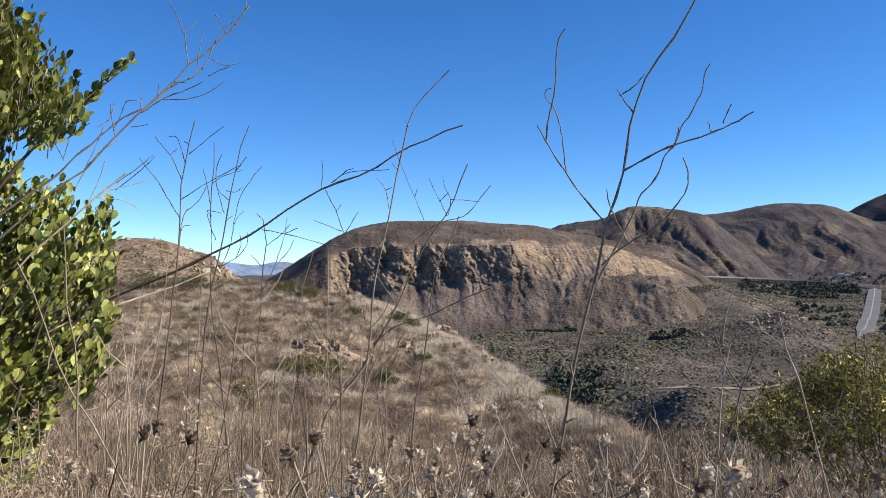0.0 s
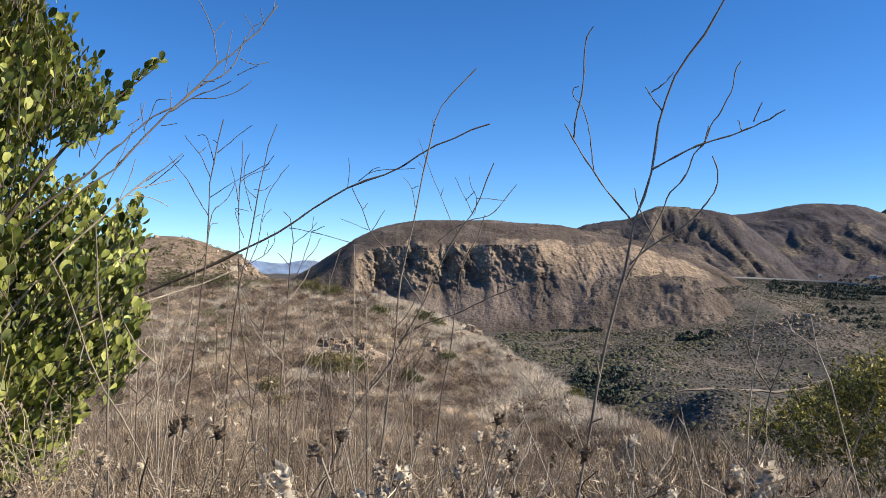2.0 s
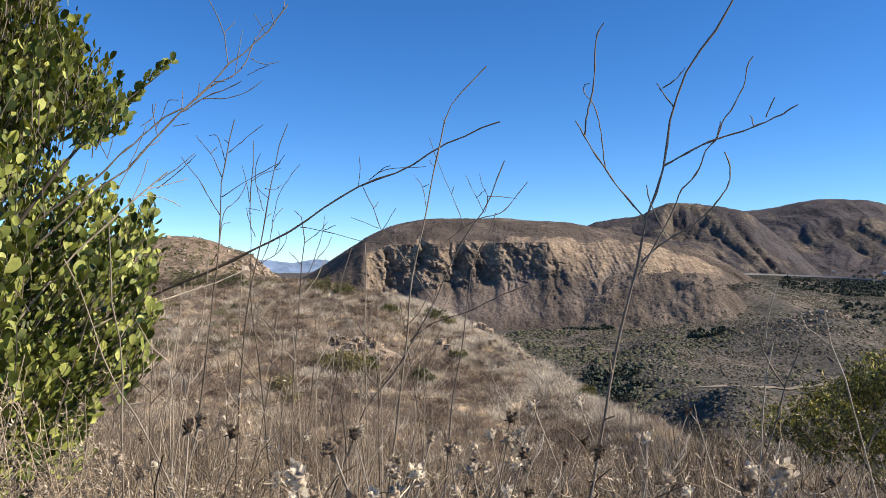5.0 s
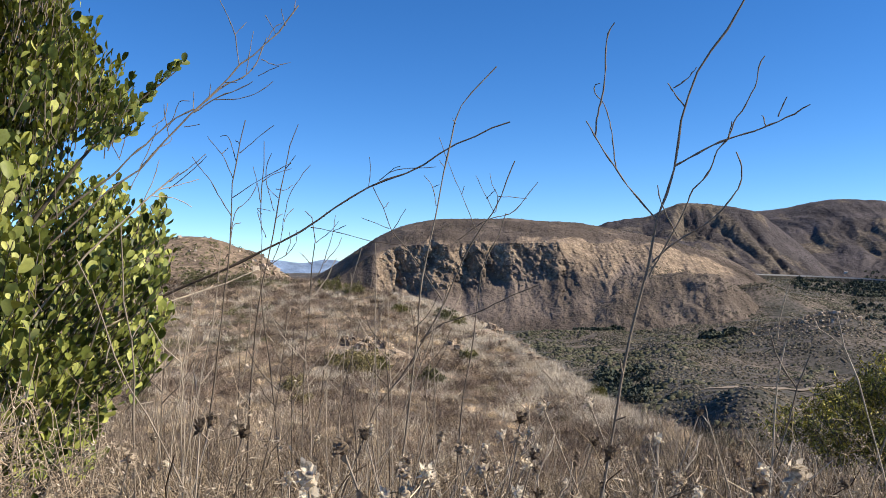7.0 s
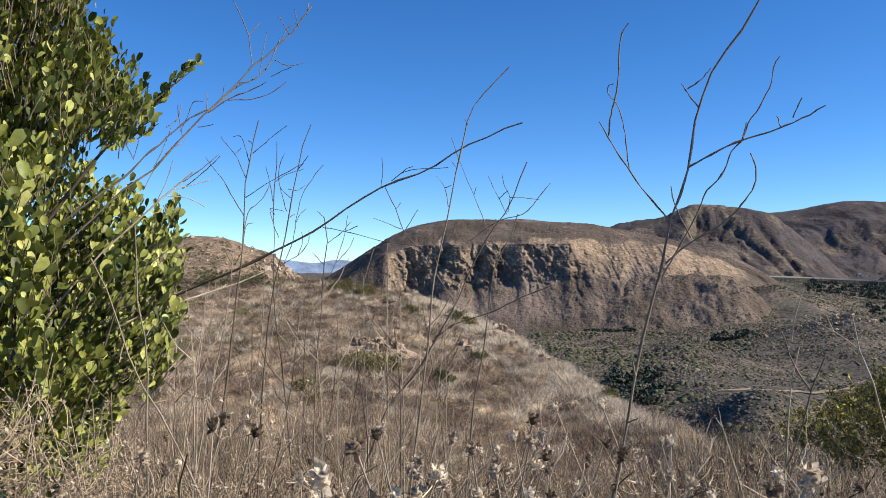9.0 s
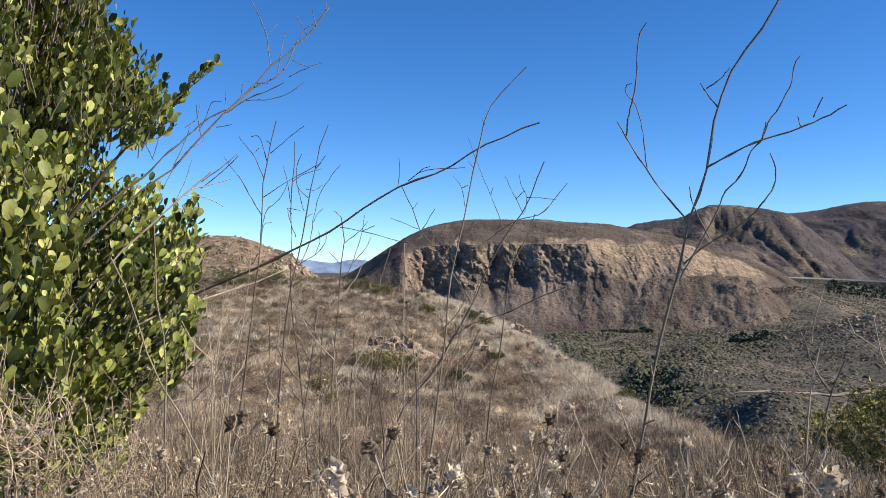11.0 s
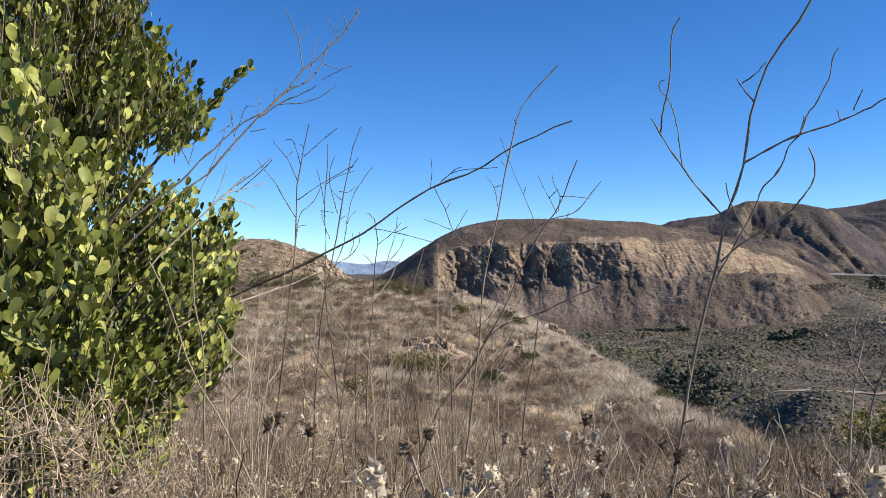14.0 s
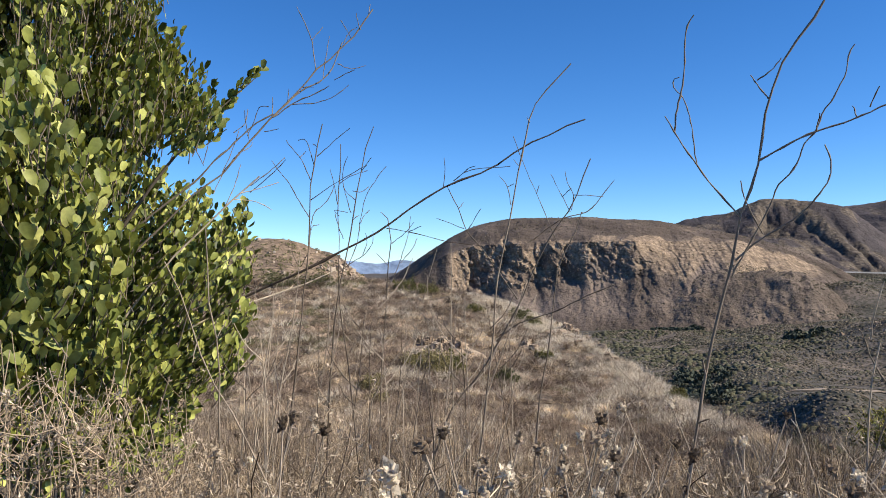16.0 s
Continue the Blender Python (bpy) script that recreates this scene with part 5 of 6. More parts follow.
dry_stalk(-15.9, 3.1, 0.0042, [(0.059, 0.735), (0.021, 1.122), (-0.014, 1.401), (-0.015, 1.508), (-0.013, 1.659), (-0.02, 1.756), (-0.01, 1.831), (-0.006, 1.983)],
          [(0.0014, [(-0.012, 1.827), (0.022, 1.854), (0.098, 1.882)]),
           (0.001, [(-0.018, 1.745), (-0.029, 1.809), (-0.046, 1.884)]),
           (0.001, [(-0.013, 1.702), (-0.03, 1.723), (0.022, 1.715)]),
           (0.0012, [(-0.012, 1.487), (0.04, 1.526), (0.076, 1.547), (0.118, 1.606), (0.118, 1.643)]),
           (0.001, [(0.076, 1.547), (0.095, 1.606), (0.09, 1.638)])],
          "thin weathered dry stalk", 0.2)
dry_stalk(-12.8, 3.1, 0.0046, [(-0.027, 0.667), (-0.019, 1.118), (0.002, 1.4), (0.008, 1.508), (0.022, 1.595), (0.011, 1.661), (0.007, 1.693)],
          [(0.0018, [(0.022, 1.595), (0.076, 1.639), (0.109, 1.679)]),
           (0.0016, [(0.008, 1.508), (-0.014, 1.534), (-0.037, 1.558)]),
           (0.0012, [(0.007, 1.693), (-0.019, 1.715)]),
           (0.0014, [(0.004, 1.421), (0.044, 1.497), (0.07, 1.574), (0.091, 1.651), (0.098, 1.705)]),
           (0.001, [(0.055, 1.519), (0.109, 1.585), (0.122, 1.618)]),
           (0.001, [(0.087, 1.64), (0.135, 1.662)])],
          "thin dry stalk with a forked top", 0.3)
dry_stalk(-19.5, 2.8, 0.0062, [(-0.95, 1.13), (-0.65, 1.425), (-0.44, 1.633), (-0.29, 1.783), (-0.229, 1.825), (-0.168, 1.907), (-0.141, 1.937), (-0.088, 1.998), (-0.061, 2.028), (-0.012, 2.079), (0.04, 2.133), (0.086, 2.196), (0.124, 2.225), (0.171, 2.275), (0.21, 2.304), (0.229, 2.345), (0.258, 2.378), (0.287, 2.42)],
          [(0.0046, [(-0.62, 1.54), (-0.401, 1.733), (-0.307, 1.81), (-0.264, 1.862), (-0.209, 1.911), (-0.159, 1.964), (-0.106, 2.007), (-0.061, 2.032)]),
           (0.0034, [(-0.061, 2.025), (0.04, 2.125), (0.109, 2.165), (0.149, 2.221), (0.166, 2.271), (0.181, 2.308)]),
           (0.0024, [(0.086, 2.196), (0.077, 2.254), (0.071, 2.299), (0.042, 2.368), (0.02, 2.415)]),
           (0.0016, [(0.071, 2.299), (0.11, 2.349)]),
           (0.002, [(0.109, 2.167), (0.12, 2.238), (0.133, 2.318)]),
           (0.0026, [(-0.061, 2.023), (0.012, 2.075), (0.078, 2.104), (0.13, 2.133)]),
           (0.002, [(0.003, 2.071), (0.096, 2.08), (0.144, 2.098), (0.199, 2.139)]),
           (0.0016, [(-0.063, 2.032), (-0.063, 2.099)]),
           (0.0014, [(-0.141, 1.937), (-0.154, 2.008), (-0.155, 2.037)]),
           (0.0016, [(-0.147, 1.957), (-0.124, 2.01), (-0.103, 2.055), (-0.075, 2.054)]),
           (0.0016, [(-0.093, 1.973), (-0.042, 1.983)]),
           (0.0014, [(-0.012, 2.079), (-0.008, 2.122)]),
           (0.0016, [(-0.26, 1.759), (-0.221, 1.845), (-0.168, 1.913)]),
           (0.0016, [(-0.294, 1.861), (-0.279, 1.927), (-0.279, 1.983)]),
           (0.0014, [(-0.317, 1.901), (-0.296, 1.857)]),
           (0.0016, [(0.149, 2.162), (0.191, 2.184), (0.218, 2.194)]),
           (0.0012, [(0.162, 2.221), (0.197, 2.204), (0.259, 2.215)]),
           (0.0012, [(0.171, 2.374), (0.198, 2.337), (0.21, 2.314)]),
           (0.0016, [(0.181, 2.292), (0.2, 2.329), (0.229, 2.355)]),
           (0.001, [(0.04, 2.133), (0.077, 2.131)]),
           (0.001, [(-0.195, 1.968), (-0.16, 1.998), (-0.148, 2.056)]),
           (0.0011, [(-0.233, 1.825), (-0.209, 1.883), (-0.177, 1.978)]),
           (0.001, [(0.268, 2.389), (0.277, 2.439)]),
           (0.001, [(0.239, 2.346), (0.225, 2.399)]),
           (0.001, [(-0.177, 1.899), (-0.141, 1.923), (-0.132, 1.943)])],
          "pale arching dry branch with many fine twigs beside the shrub", 0.36)
dry_stalk(-8.1, 3.0, 0.0036, [(0.009, 0.81), (0.002, 0.989), (-0.0, 1.127), (-0.005, 1.275), (0.001, 1.444), (-0.003, 1.593)],
          [(0.0012, [(-0.001, 1.317), (0.033, 1.359), (0.075, 1.38)])],
          "thin straight pale dry stalk", 0.65)
dry_stalk(20.2, 2.2, 0.0042, [(-0.086, 0.908), (-0.038, 1.002), (-0.004, 1.105), (0.016, 1.192), (0.036, 1.243), (0.049, 1.281)],
          [(0.003, [(0.019, 1.195), (-0.016, 1.247), (-0.049, 1.339)]),
           (0.0012, [(-0.004, 1.105), (0.005, 1.127)])],
          "short dark forked dry stalk", 0.25)
dry_stalk(19.5, 2.2, 0.004, [(-0.021, 0.93), (-0.014, 1.002), (-0.009, 1.117), (0.003, 1.232), (0.02, 1.313)],
          [(0.0018, [(-0.001, 1.318), (0.007, 1.376), (0.032, 1.462)])],
          "short pale dry stalk", 0.8)
dry_stalk(24.2, 2.0, 0.0036, [(0.059, 0.996), (0.022, 1.155), (-0.004, 1.266), (-0.026, 1.321), (-0.035, 1.365), (-0.039, 1.4)],
          [(0.0016, [(-0.026, 1.321), (-0.077, 1.36), (-0.136, 1.388)]),
           (0.001, [(-0.077, 1.36), (-0.089, 1.389)])],
          "thin pale leaning dry stalk", 0.75)
dry_stalk(-25.2, 2.1, 0.0042, [(0.097, 1.056), (0.07, 1.114), (0.044, 1.158), (-0.002, 1.243), (-0.028, 1.313), (-0.054, 1.409), (-0.105, 1.519)],
          [(0.002, [(0.044, 1.163), (0.076, 1.167)]),
           (0.002, [(-0.028, 1.313), (-0.037, 1.272)])],
          "pale crooked dry stalk against the shrub", 0.6)
dry_stalk(-24.9, 2.1, 0.004, [(0.018, 0.993), (0.015, 1.117), (0.014, 1.297), (-0.004, 1.381), (-0.014, 1.519), (-0.018, 1.602)],
          [(0.0016, [(0.01, 1.325), (0.033, 1.366)])],
          "thin straight dry stalk against the shrub", 0.45)
dry_stalk(-19.9, 2.4, 0.0036, [(-0.052, 0.941), (-0.022, 1.132), (0.011, 1.294), (0.031, 1.424), (0.041, 1.556)],
          [(0.0012, [(-0.022, 1.132), (-0.038, 1.23)])],
          "thin leaning dry stalk", 0.6)
dry_stalk(-17.4, 2.7, 0.0036, [(-0.053, 0.862), (-0.01, 1.081), (0.016, 1.228), (0.027, 1.377), (0.029, 1.507)],
          [(0.0012, [(-0.001, 1.136), (0.044, 1.246)])],
          "thin grey dry stalk", 0.5)
dry_stalk(-10.6, 3.0, 0.003, [(-0.089, 0.9), (-0.027, 1.15), (0.004, 1.297), (0.039, 1.445), (0.077, 1.572)],
          [(0.001, [(-0.006, 1.255), (-0.028, 1.36)])],
          "fine pale leaning dry stalk", 0.5)
dry_stalk(-12.9, 2.6, 0.0034, [(-0.062, 0.911), (-0.036, 1.09), (0.026, 1.197), (0.08, 1.269)],
          [],
          "short leaning dry stalk", 0.55)
dry_stalk(15.9, 2.4, 0.004, [(0.025, 0.849), (0.007, 0.93), (-0.019, 1.024), (-0.033, 1.063)],
          [(0.0016, [(-0.033, 1.063), (-0.04, 1.11)]),
           (0.0014, [(-0.033, 1.055), (-0.049, 1.073)])],
          "short pale stalk with dried flower heads", 0.8)

dry_stalk(-23.0, 2.6, 0.0062, [(-0.34, 1.36), (-0.21, 1.53), (-0.086, 1.657), (-0.02, 1.722), (0.03, 1.766), (0.059, 1.796)],
          [(0.0018, [(0.03, 1.766), (0.085, 1.806), (0.136, 1.852)]),
           (0.0016, [(0.0, 1.741), (0.05, 1.755), (0.12, 1.78)]),
           (0.0014, [(-0.05, 1.692), (-0.02, 1.76), (0.0, 1.83)]),
           (0.0014, [(-0.02, 1.722), (0.06, 1.712), (0.1, 1.69)])],
          "short pale broken branch reaching out of the shrub", 0.9)


# thinner dead stalks standing among them
g = np.random.default_rng(140)
for k in range(50):
    b = g.uniform(-24, -4) if k < 40 else g.uniform(-4, 26)
    r = g.uniform(2.0, 3.6)
    foot, tip = EYE + r * math.tan(radians(-15)), EYE + r * math.tan(radians(g.uniform(-8, -0.5) if k < 40 else g.uniform(-12, -7)))
    lean = g.normal() * 0.11 + 0.08
    tall = tip - foot
    line = [(lean * tall * t + 0.03 * math.sin(3 * t + k) * tall, foot + tall * t) for t in (0.0, 0.3, 0.6, 0.85, 1.0)]
    twigs = []
    for _ in range(g.integers(0, 4)):
        t = g.uniform(0.45, 0.95)
        u, v = lean * tall * t + 0.03 * math.sin(3 * t + k) * tall, foot + tall * t
        side, l = g.choice([-1, 1]), g.uniform(0.05, 0.16)
        twigs.append((0.0012, [(u, v), (u + side * l * 0.45, v + l * 0.5), (u + side * l * 0.7, v + l)]))
    dry_stalk(round(b, 1), r, g.uniform(0.0018, 0.0036), line, twigs, "thin brown dead stalk in the dry grass", float(g.choice([0.15, 0.5, 0.7, 0.9])))
# short pale stalks that lean across the near grass
g = np.random.default_rng(141)
for k in range(26):
    b, r = g.uniform(-24, 25), g.uniform(1.6, 2.7)
    foot, tip = EYE + r * math.tan(radians(-19)), EYE + r * math.tan(radians(g.uniform(-15.5, -10.5)))
    tall, lean = tip - foot, g.choice([-1, 1]) * g.uniform(0.25, 0.95)
    line = [(lean * tall * t + 0.04 * math.sin(4 * t + k) * tall, foot + tall * t) for t in (0.0, 0.35, 0.7, 1.0)]
    u, v = line[2]
    twigs = [(0.0014, [(u, v), (u + 0.02, v + 0.03), (u + 0.03, v + 0.07)])] if k % 2 else []
    dry_stalk(round(b, 1), r, g.uniform(0.0017, 0.0028), line, twigs, "short pale dry stalk leaning over the grass", float(g.choice([0.8, 1.1])))


# ---- green shrub with rounded waxy leaves ----
def leaf_mesh(length, width, cup, droop=0.0, n=4):
    """One oval leaf along +y, cupped along its midrib."""
    verts, faces = [(0, 0, 0)], []
    for k in range(1, n + 1):
        u = k / (n + 1)
        w = width * 0.5 * math.sqrt(max(0.0, 1 - abs(2 * u ** 1.15 - 1.0) ** 2.6)) * (0.78 + 0.32 * u)
        z = -droop * length * u * u
        verts += [(-w, length * u, z + cup * w), (0, length * u, z), (w, length * u, z + cup * w)]
    verts.append((0, length, -droop * length))
    t = len(verts) - 1
    faces += [(0, 2, 1, 0), (0, 3, 2, 0)]
    for k in range(n - 1):
        i = 1 + 3 * k
        faces += [(i, i + 1, i + 4, i + 3), (i + 1, i + 2, i + 5, i + 4)]
    i = 1 + 3 * (n - 1)
    faces += [(i, i + 1, t, i), (i + 1, i + 2, t, i + 1)]
    return np.array(verts, float), faces


def tri_or_quad(name, verts, faces, material, smooth=True):
    me = bpy.data.meshes.new(name)
    me.from_pydata([tuple(v) for v in verts], [], [tuple(dict.fromkeys(f)) for f in faces])
    me.polygons.foreach_set("use_smooth", [smooth] * len(me.polygons))
    me.materials.append(material)
    me.update()
    return me


def frames(direction, g, lean=None, loose=1.3):
    """Turns for leaves that point along direction (n, 3), rolled at random or with the face turned to lean."""
    y = direction / np.linalg.norm(direction, axis=1)[:, None]
    ref = g.normal(size=y.shape) if lean is None else g.normal(size=y.shape) * loose + lean
    x = np.cross(y, ref)
    x /= np.linalg.norm(x, axis=1)[:, None] + 1e-9
    return np.stack([x, y, np.cross(x, y)], 2)


def merged_leaves(shape, place, turn, size):
    """Many leaves in one mesh: triangles and quads as quads with a doubled corner left out."""
    v, f = shape
    verts = (np.einsum("nij,kj->nki", turn, v) * size[:, None, None] + place[:, None]).reshape(-1, 3)
    quads = np.array([q for q in f if len(set(q)) == 4])
    tris = np.array([list(dict.fromkeys(q)) for q in f if len(set(q)) == 3])
    off = (np.arange(len(place)) * len(v))[:, None, None]
    return verts, (quads[None] + off).reshape(-1, 4), (tris[None] + off).reshape(-1, 3)


def leaf_cloud(name, shape, place, turn, size, material, parent):
    verts, quads, tris = merged_leaves(shape, place, turn, size)
    me = bpy.data.meshes.new(name)
    me.vertices.add(len(verts))
    me.vertices.foreach_set("co", verts.astype(np.float32).ravel())
    me.loops.add(quads.size + tris.size)
    me.loops.foreach_set("vertex_index", np.concatenate([quads.ravel(), tris.ravel()]).astype(np.int32))
    me.polygons.add(len(quads) + len(tris))
    starts = np.concatenate([np.arange(len(quads)) * 4, quads.size + np.arange(len(tris)) * 3])
    me.polygons.foreach_set("loop_start", starts.astype(np.int32))
    me.polygons.foreach_set("use_smooth", np.full(len(starts), True))
    me.update(calc_edges=True)
    me.materials.append(material)
    ob = new(name, me)
    ob.parent = parent
    return ob


def spot_at(az, el, r):
    a, e = np.radians(az), np.radians(el)
    return np.stack([r * np.sin(a), r * np.cos(a), EYE + r * np.tan(e)], -1)


def left_shrub():
    g = np.random.default_rng(31)
    base = spot_at(-36.0, 0.0, 2.9)
    base[2] = at_ground(base[0], base[1]) - 0.03
    thing = tagged(new("shrub"), "dense green shrub with rounded waxy yellow-green leaves", "shrub")
    thing.location = base
    # the crown's outer edge by height, seen from the path
    edge = [(-13, -26.8), (-10.3, -26.0), (-9, -25.4), (-7.2, -23.7), (-5, -23.2), (-1.5, -22.8), (1.5, -22.9), (3.6, -23.3), (5.0, -24.0), (6.0, -26.4), (7.2, -28.9), (9.0, -29.4), (10.2, -27.4),
            (11.2, -25.2), (12.2, -25.3), (13.2, -25.9), (15, -27.0), (16.3, -28.4), (17.5, -29.2), (20.5, -29.0), (25, -27.4), (30, -29), (34, -32)]
    tips, roots, weight = [], [], []
    n = 7800
    el = g.uniform(-12.5, 33, n)
    lim = knots(el, edge) + 0.8 * noise2(el * 0.55, 0 * el, 61) + 0.5 * noise2(el * 1.4, 0 * el, 62)
    az = lim - 0.1 - (21 * g.uniform(0, 1, n) ** 1.25)
    r = 2.5 + 1.0 * g.uniform(0, 1, n) ** 0.8 - 0.2 * sstep(-25, -33, az)
    full = noise2(az / 2.3, el / 2.3, 17) + 0.5 * noise2(az / 1.0, el / 1.0, 18) > -0.15
    thin = (lim - az < 1.6) & (g.uniform(0, 1, n) < 0.5)
    full |= r > np.where(el > 7, 2.72, 2.95)
    tips.append(spot_at(az, el, r)[full & ~thin])
    # the depth of the upper crown
    m = 2600
    el4 = g.uniform(9, 33, m)
    tips.append(spot_at(knots(el4, edge) - 0.8 - 19 * g.uniform(0, 1, m), el4, g.uniform(2.85, 3.5, m)))
    # a nearer lobe, and the long sprig that reaches out
    m = 620
    el2 = g.uniform(-8, 12.5, m)
    az2 = knots(el2, [(-8, -30), (0, -31.0), (6, -32.0), (10, -33.8), (12.5, -35.0)]) - 9 * g.uniform(0, 1, m)
    tips.append(spot_at(az2, el2, g.uniform(1.75, 2.2, m)))
    # short sprigs that break the outline
    m = 130
    el3 = g.uniform(-7, 21, m)
    el3 = el3[(el3 < 4.5) | (el3 > 11.5)]
    m = len(el3)
    tips.append(spot_at(knots(el3, edge) + 1.0 * g.uniform(0, 1, m) ** 2 * np.sign(noise2(el3 * 1.6, 0 * el3, 19) + 0.35), el3, g.uniform(2.6, 2.9, m)))
    k = 30
    u = np.linspace(0, 1, 12)
    tips.append(spot_at(-26.6 + 5.1 * u, 8.7 + 5.0 * u + 0.3 * np.sin(u * 9), np.full(12, 2.7)))
    w = np.linspace(0, 1, 18)
    tips.append(spot_at(-27.5 + 3.9 * w, 8.8 + 1.9 * w + 1.0 * np.sin(w * 21), 2.62 + 0.1 * np.cos(w * 13)))
    tips = np.concatenate(tips)
    core = spot_at(-36.0, 1.0, 2.95)
    inward = core - tips
    inward[:, 2] -= 0.35
    inward /= np.linalg.norm(inward, axis=1)[:, None]
    length = g.uniform(0.10, 0.2, len(tips))
    length[-k:] = 0.06
    sun_side = np.array(to_sun)
    place, direction = [], []
    twig_pieces = []
    up = np.array([0.12, -0.05, 1.0])
    for i, tip in enumerate(tips):
        way = -inward[i] * 0.55 + up * g.uniform(0.35, 0.9) + g.normal(size=3) * 0.22
        if i >= len(tips) - k:
            way = np.array([0.75, 0.1, 0.55])
        way /= np.linalg.norm(way)
        root = tip - way * length[i]
        twig_pieces.append(tube(np.array([root, tip - way * length[i] * 0.5 + g.normal(size=3) * 0.004, tip]), [0.0022, 0.0017, 0.001], 3))
        c = 7 if i < len(tips) - k else 6
        s = np.linspace(0.12, 1.0, c) + g.normal(size=c) * 0.04
        phi = np.arange(c) * 2.4 + g.uniform(0, 6)
        side = np.cross(way, g.normal(size=3))
        side /= np.linalg.norm(side)
        other = np.cross(way, side)
        out = np.cos(phi)[:, None] * side + np.sin(phi)[:, None] * other
        place.append(root + way * (length[i] * s)[:, None])
        direction.append(way * 0.75 + out * g.uniform(0.45, 0.95, (c, 1)) + [0, 0, 0.55])
    place, direction = np.concatenate(place), np.concatenate(direction)
    sight = np.degrees(np.arctan2(place[:, 2] - EYE, np.hypot(place[:, 0], place[:, 1])))
    high = (sstep(5, 11, sight) * sstep(2.3, 2.6, np.hypot(place[:, 0], place[:, 1])))[:, None]
    turn = frames(direction, g, (1 - high) * (sun_side * 0.9 + np.array([0.1, -0.5, 0.1])) + high * np.array([-1.0, -1.5, -0.3]), 1.3 - 0.55 * high)
    size = np.clip(g.normal(0.97, 0.2, len(place)), 0.5, 1.4)
    size = size * (1 - 0.08 * high[:, 0])
    shape = leaf_mesh(0.033, 0.02, 0.3, 0.1, 4)
    local = place - base
    # limbs from the foot of the shrub into the crown
    limbs = []
    for j in range(18):
        t = tips[g.integers(0, 3000)]
        a = np.array([g.normal() * 0.06, g.normal() * 0.06, 0.0])
        b = (t - base) * 0.45 + np.array([0, 0, 0.18]) + g.normal(size=3) * 0.05
        limbs.append(tube(resample([a, b * 0.5 + a * 0.5 + g.normal(size=3) * 0.03, b, (t - base) * 0.95], 9), np.linspace(0.008, 0.0025, 9), 6))
    limbs.append(tube(resample(np.array([core + [0.25, 0, 0.0], spot_at(-27.6, 7.4, 2.72), spot_at(-25.8, 9.6, 2.7), spot_at(-21.9, 13.3, 2.7)]) - base, 12), np.linspace(0.008, 0.0015, 12), 5))
    mesh_thing("trunk", *join(limbs), BARK, True, thing)
    mesh_thing("twig", *join([(v - base, f) for v, f in twig_pieces]), BARK, True, thing, kind="stuff")
    # the nearest leaves singly, the rest as one crown
    order = np.argsort(np.linalg.norm(place[:, :2], axis=1) + 0.4 * (direction[:, 2] < 0))
    single = np.zeros(len(place), bool)
    single[order[:290]] = True
    leaf_cloud("crown", shape, local[~single], turn[~single], size[~single], LEAF, thing)["kind"] = "stuff"
    data = tri_or_quad("leaf", *leaf_mesh(0.033, 0.02, 0.3, 0.1, 8), LEAF_SINGLE)
    for i in np.flatnonzero(single):
        ob = new("leaf", data)
        ob.parent = thing
        ob.matrix_basis = Matrix.LocRotScale(local[i], Matrix(turn[i].tolist()).to_quaternion(), (size[i],) * 3)
    return thing


def leaf_material(name, per_object, dark, mid, light, glow=0.12):
    s = Shade(name, 0.5)
    s.b.inputs["Specular IOR Level"].default_value = 0.3
    c = s.ramp(s.chance() if per_object else s.island(), [(0.0, dark), (0.5, mid), (0.9, light), (1.0, tuple(v * 1.2 for v in light))])
    c = s.mix(1.0, c, s.ramp(s.noise(70, 4), [(0.3, 0.75), (0.7, 1.15)]), "MULTIPLY")
    s.bump(s.noise(160, 3), 0.25, 0.002)
    tr = s.t.nodes.new("ShaderNodeBsdfTranslucent")
    s.link(s.mix(1.0, c, (1.0, 0.95, 0.5), "MULTIPLY"), tr.inputs["Color"])
    mx = s.t.nodes.new("ShaderNodeMixShader")
    mx.inputs[0].default_value = glow
    s.link(s.b.outputs[0], mx.inputs[1])
    s.link(tr.outputs[0], mx.inputs[2])
    s.link(mx.outputs[0], s.t.nodes["Material Output"].inputs["Surface"])
    return s.color(c)


LEAF = leaf_material("waxy_leaf", False, (0.038, 0.055, 0.013), (0.21, 0.24, 0.048), (0.46, 0.47, 0.125), 0.17)
LEAF_SINGLE = leaf_material("waxy_leaf_single", True, (0.055, 0.072, 0.018), (0.24, 0.26, 0.06), (0.46, 0.46, 0.15), 0.16)
SUMAC = leaf_material("narrow_leaf", False, (0.032, 0.038, 0.009), (0.18, 0.172, 0.028), (0.5, 0.43, 0.1), 0.2)
left_shrub()


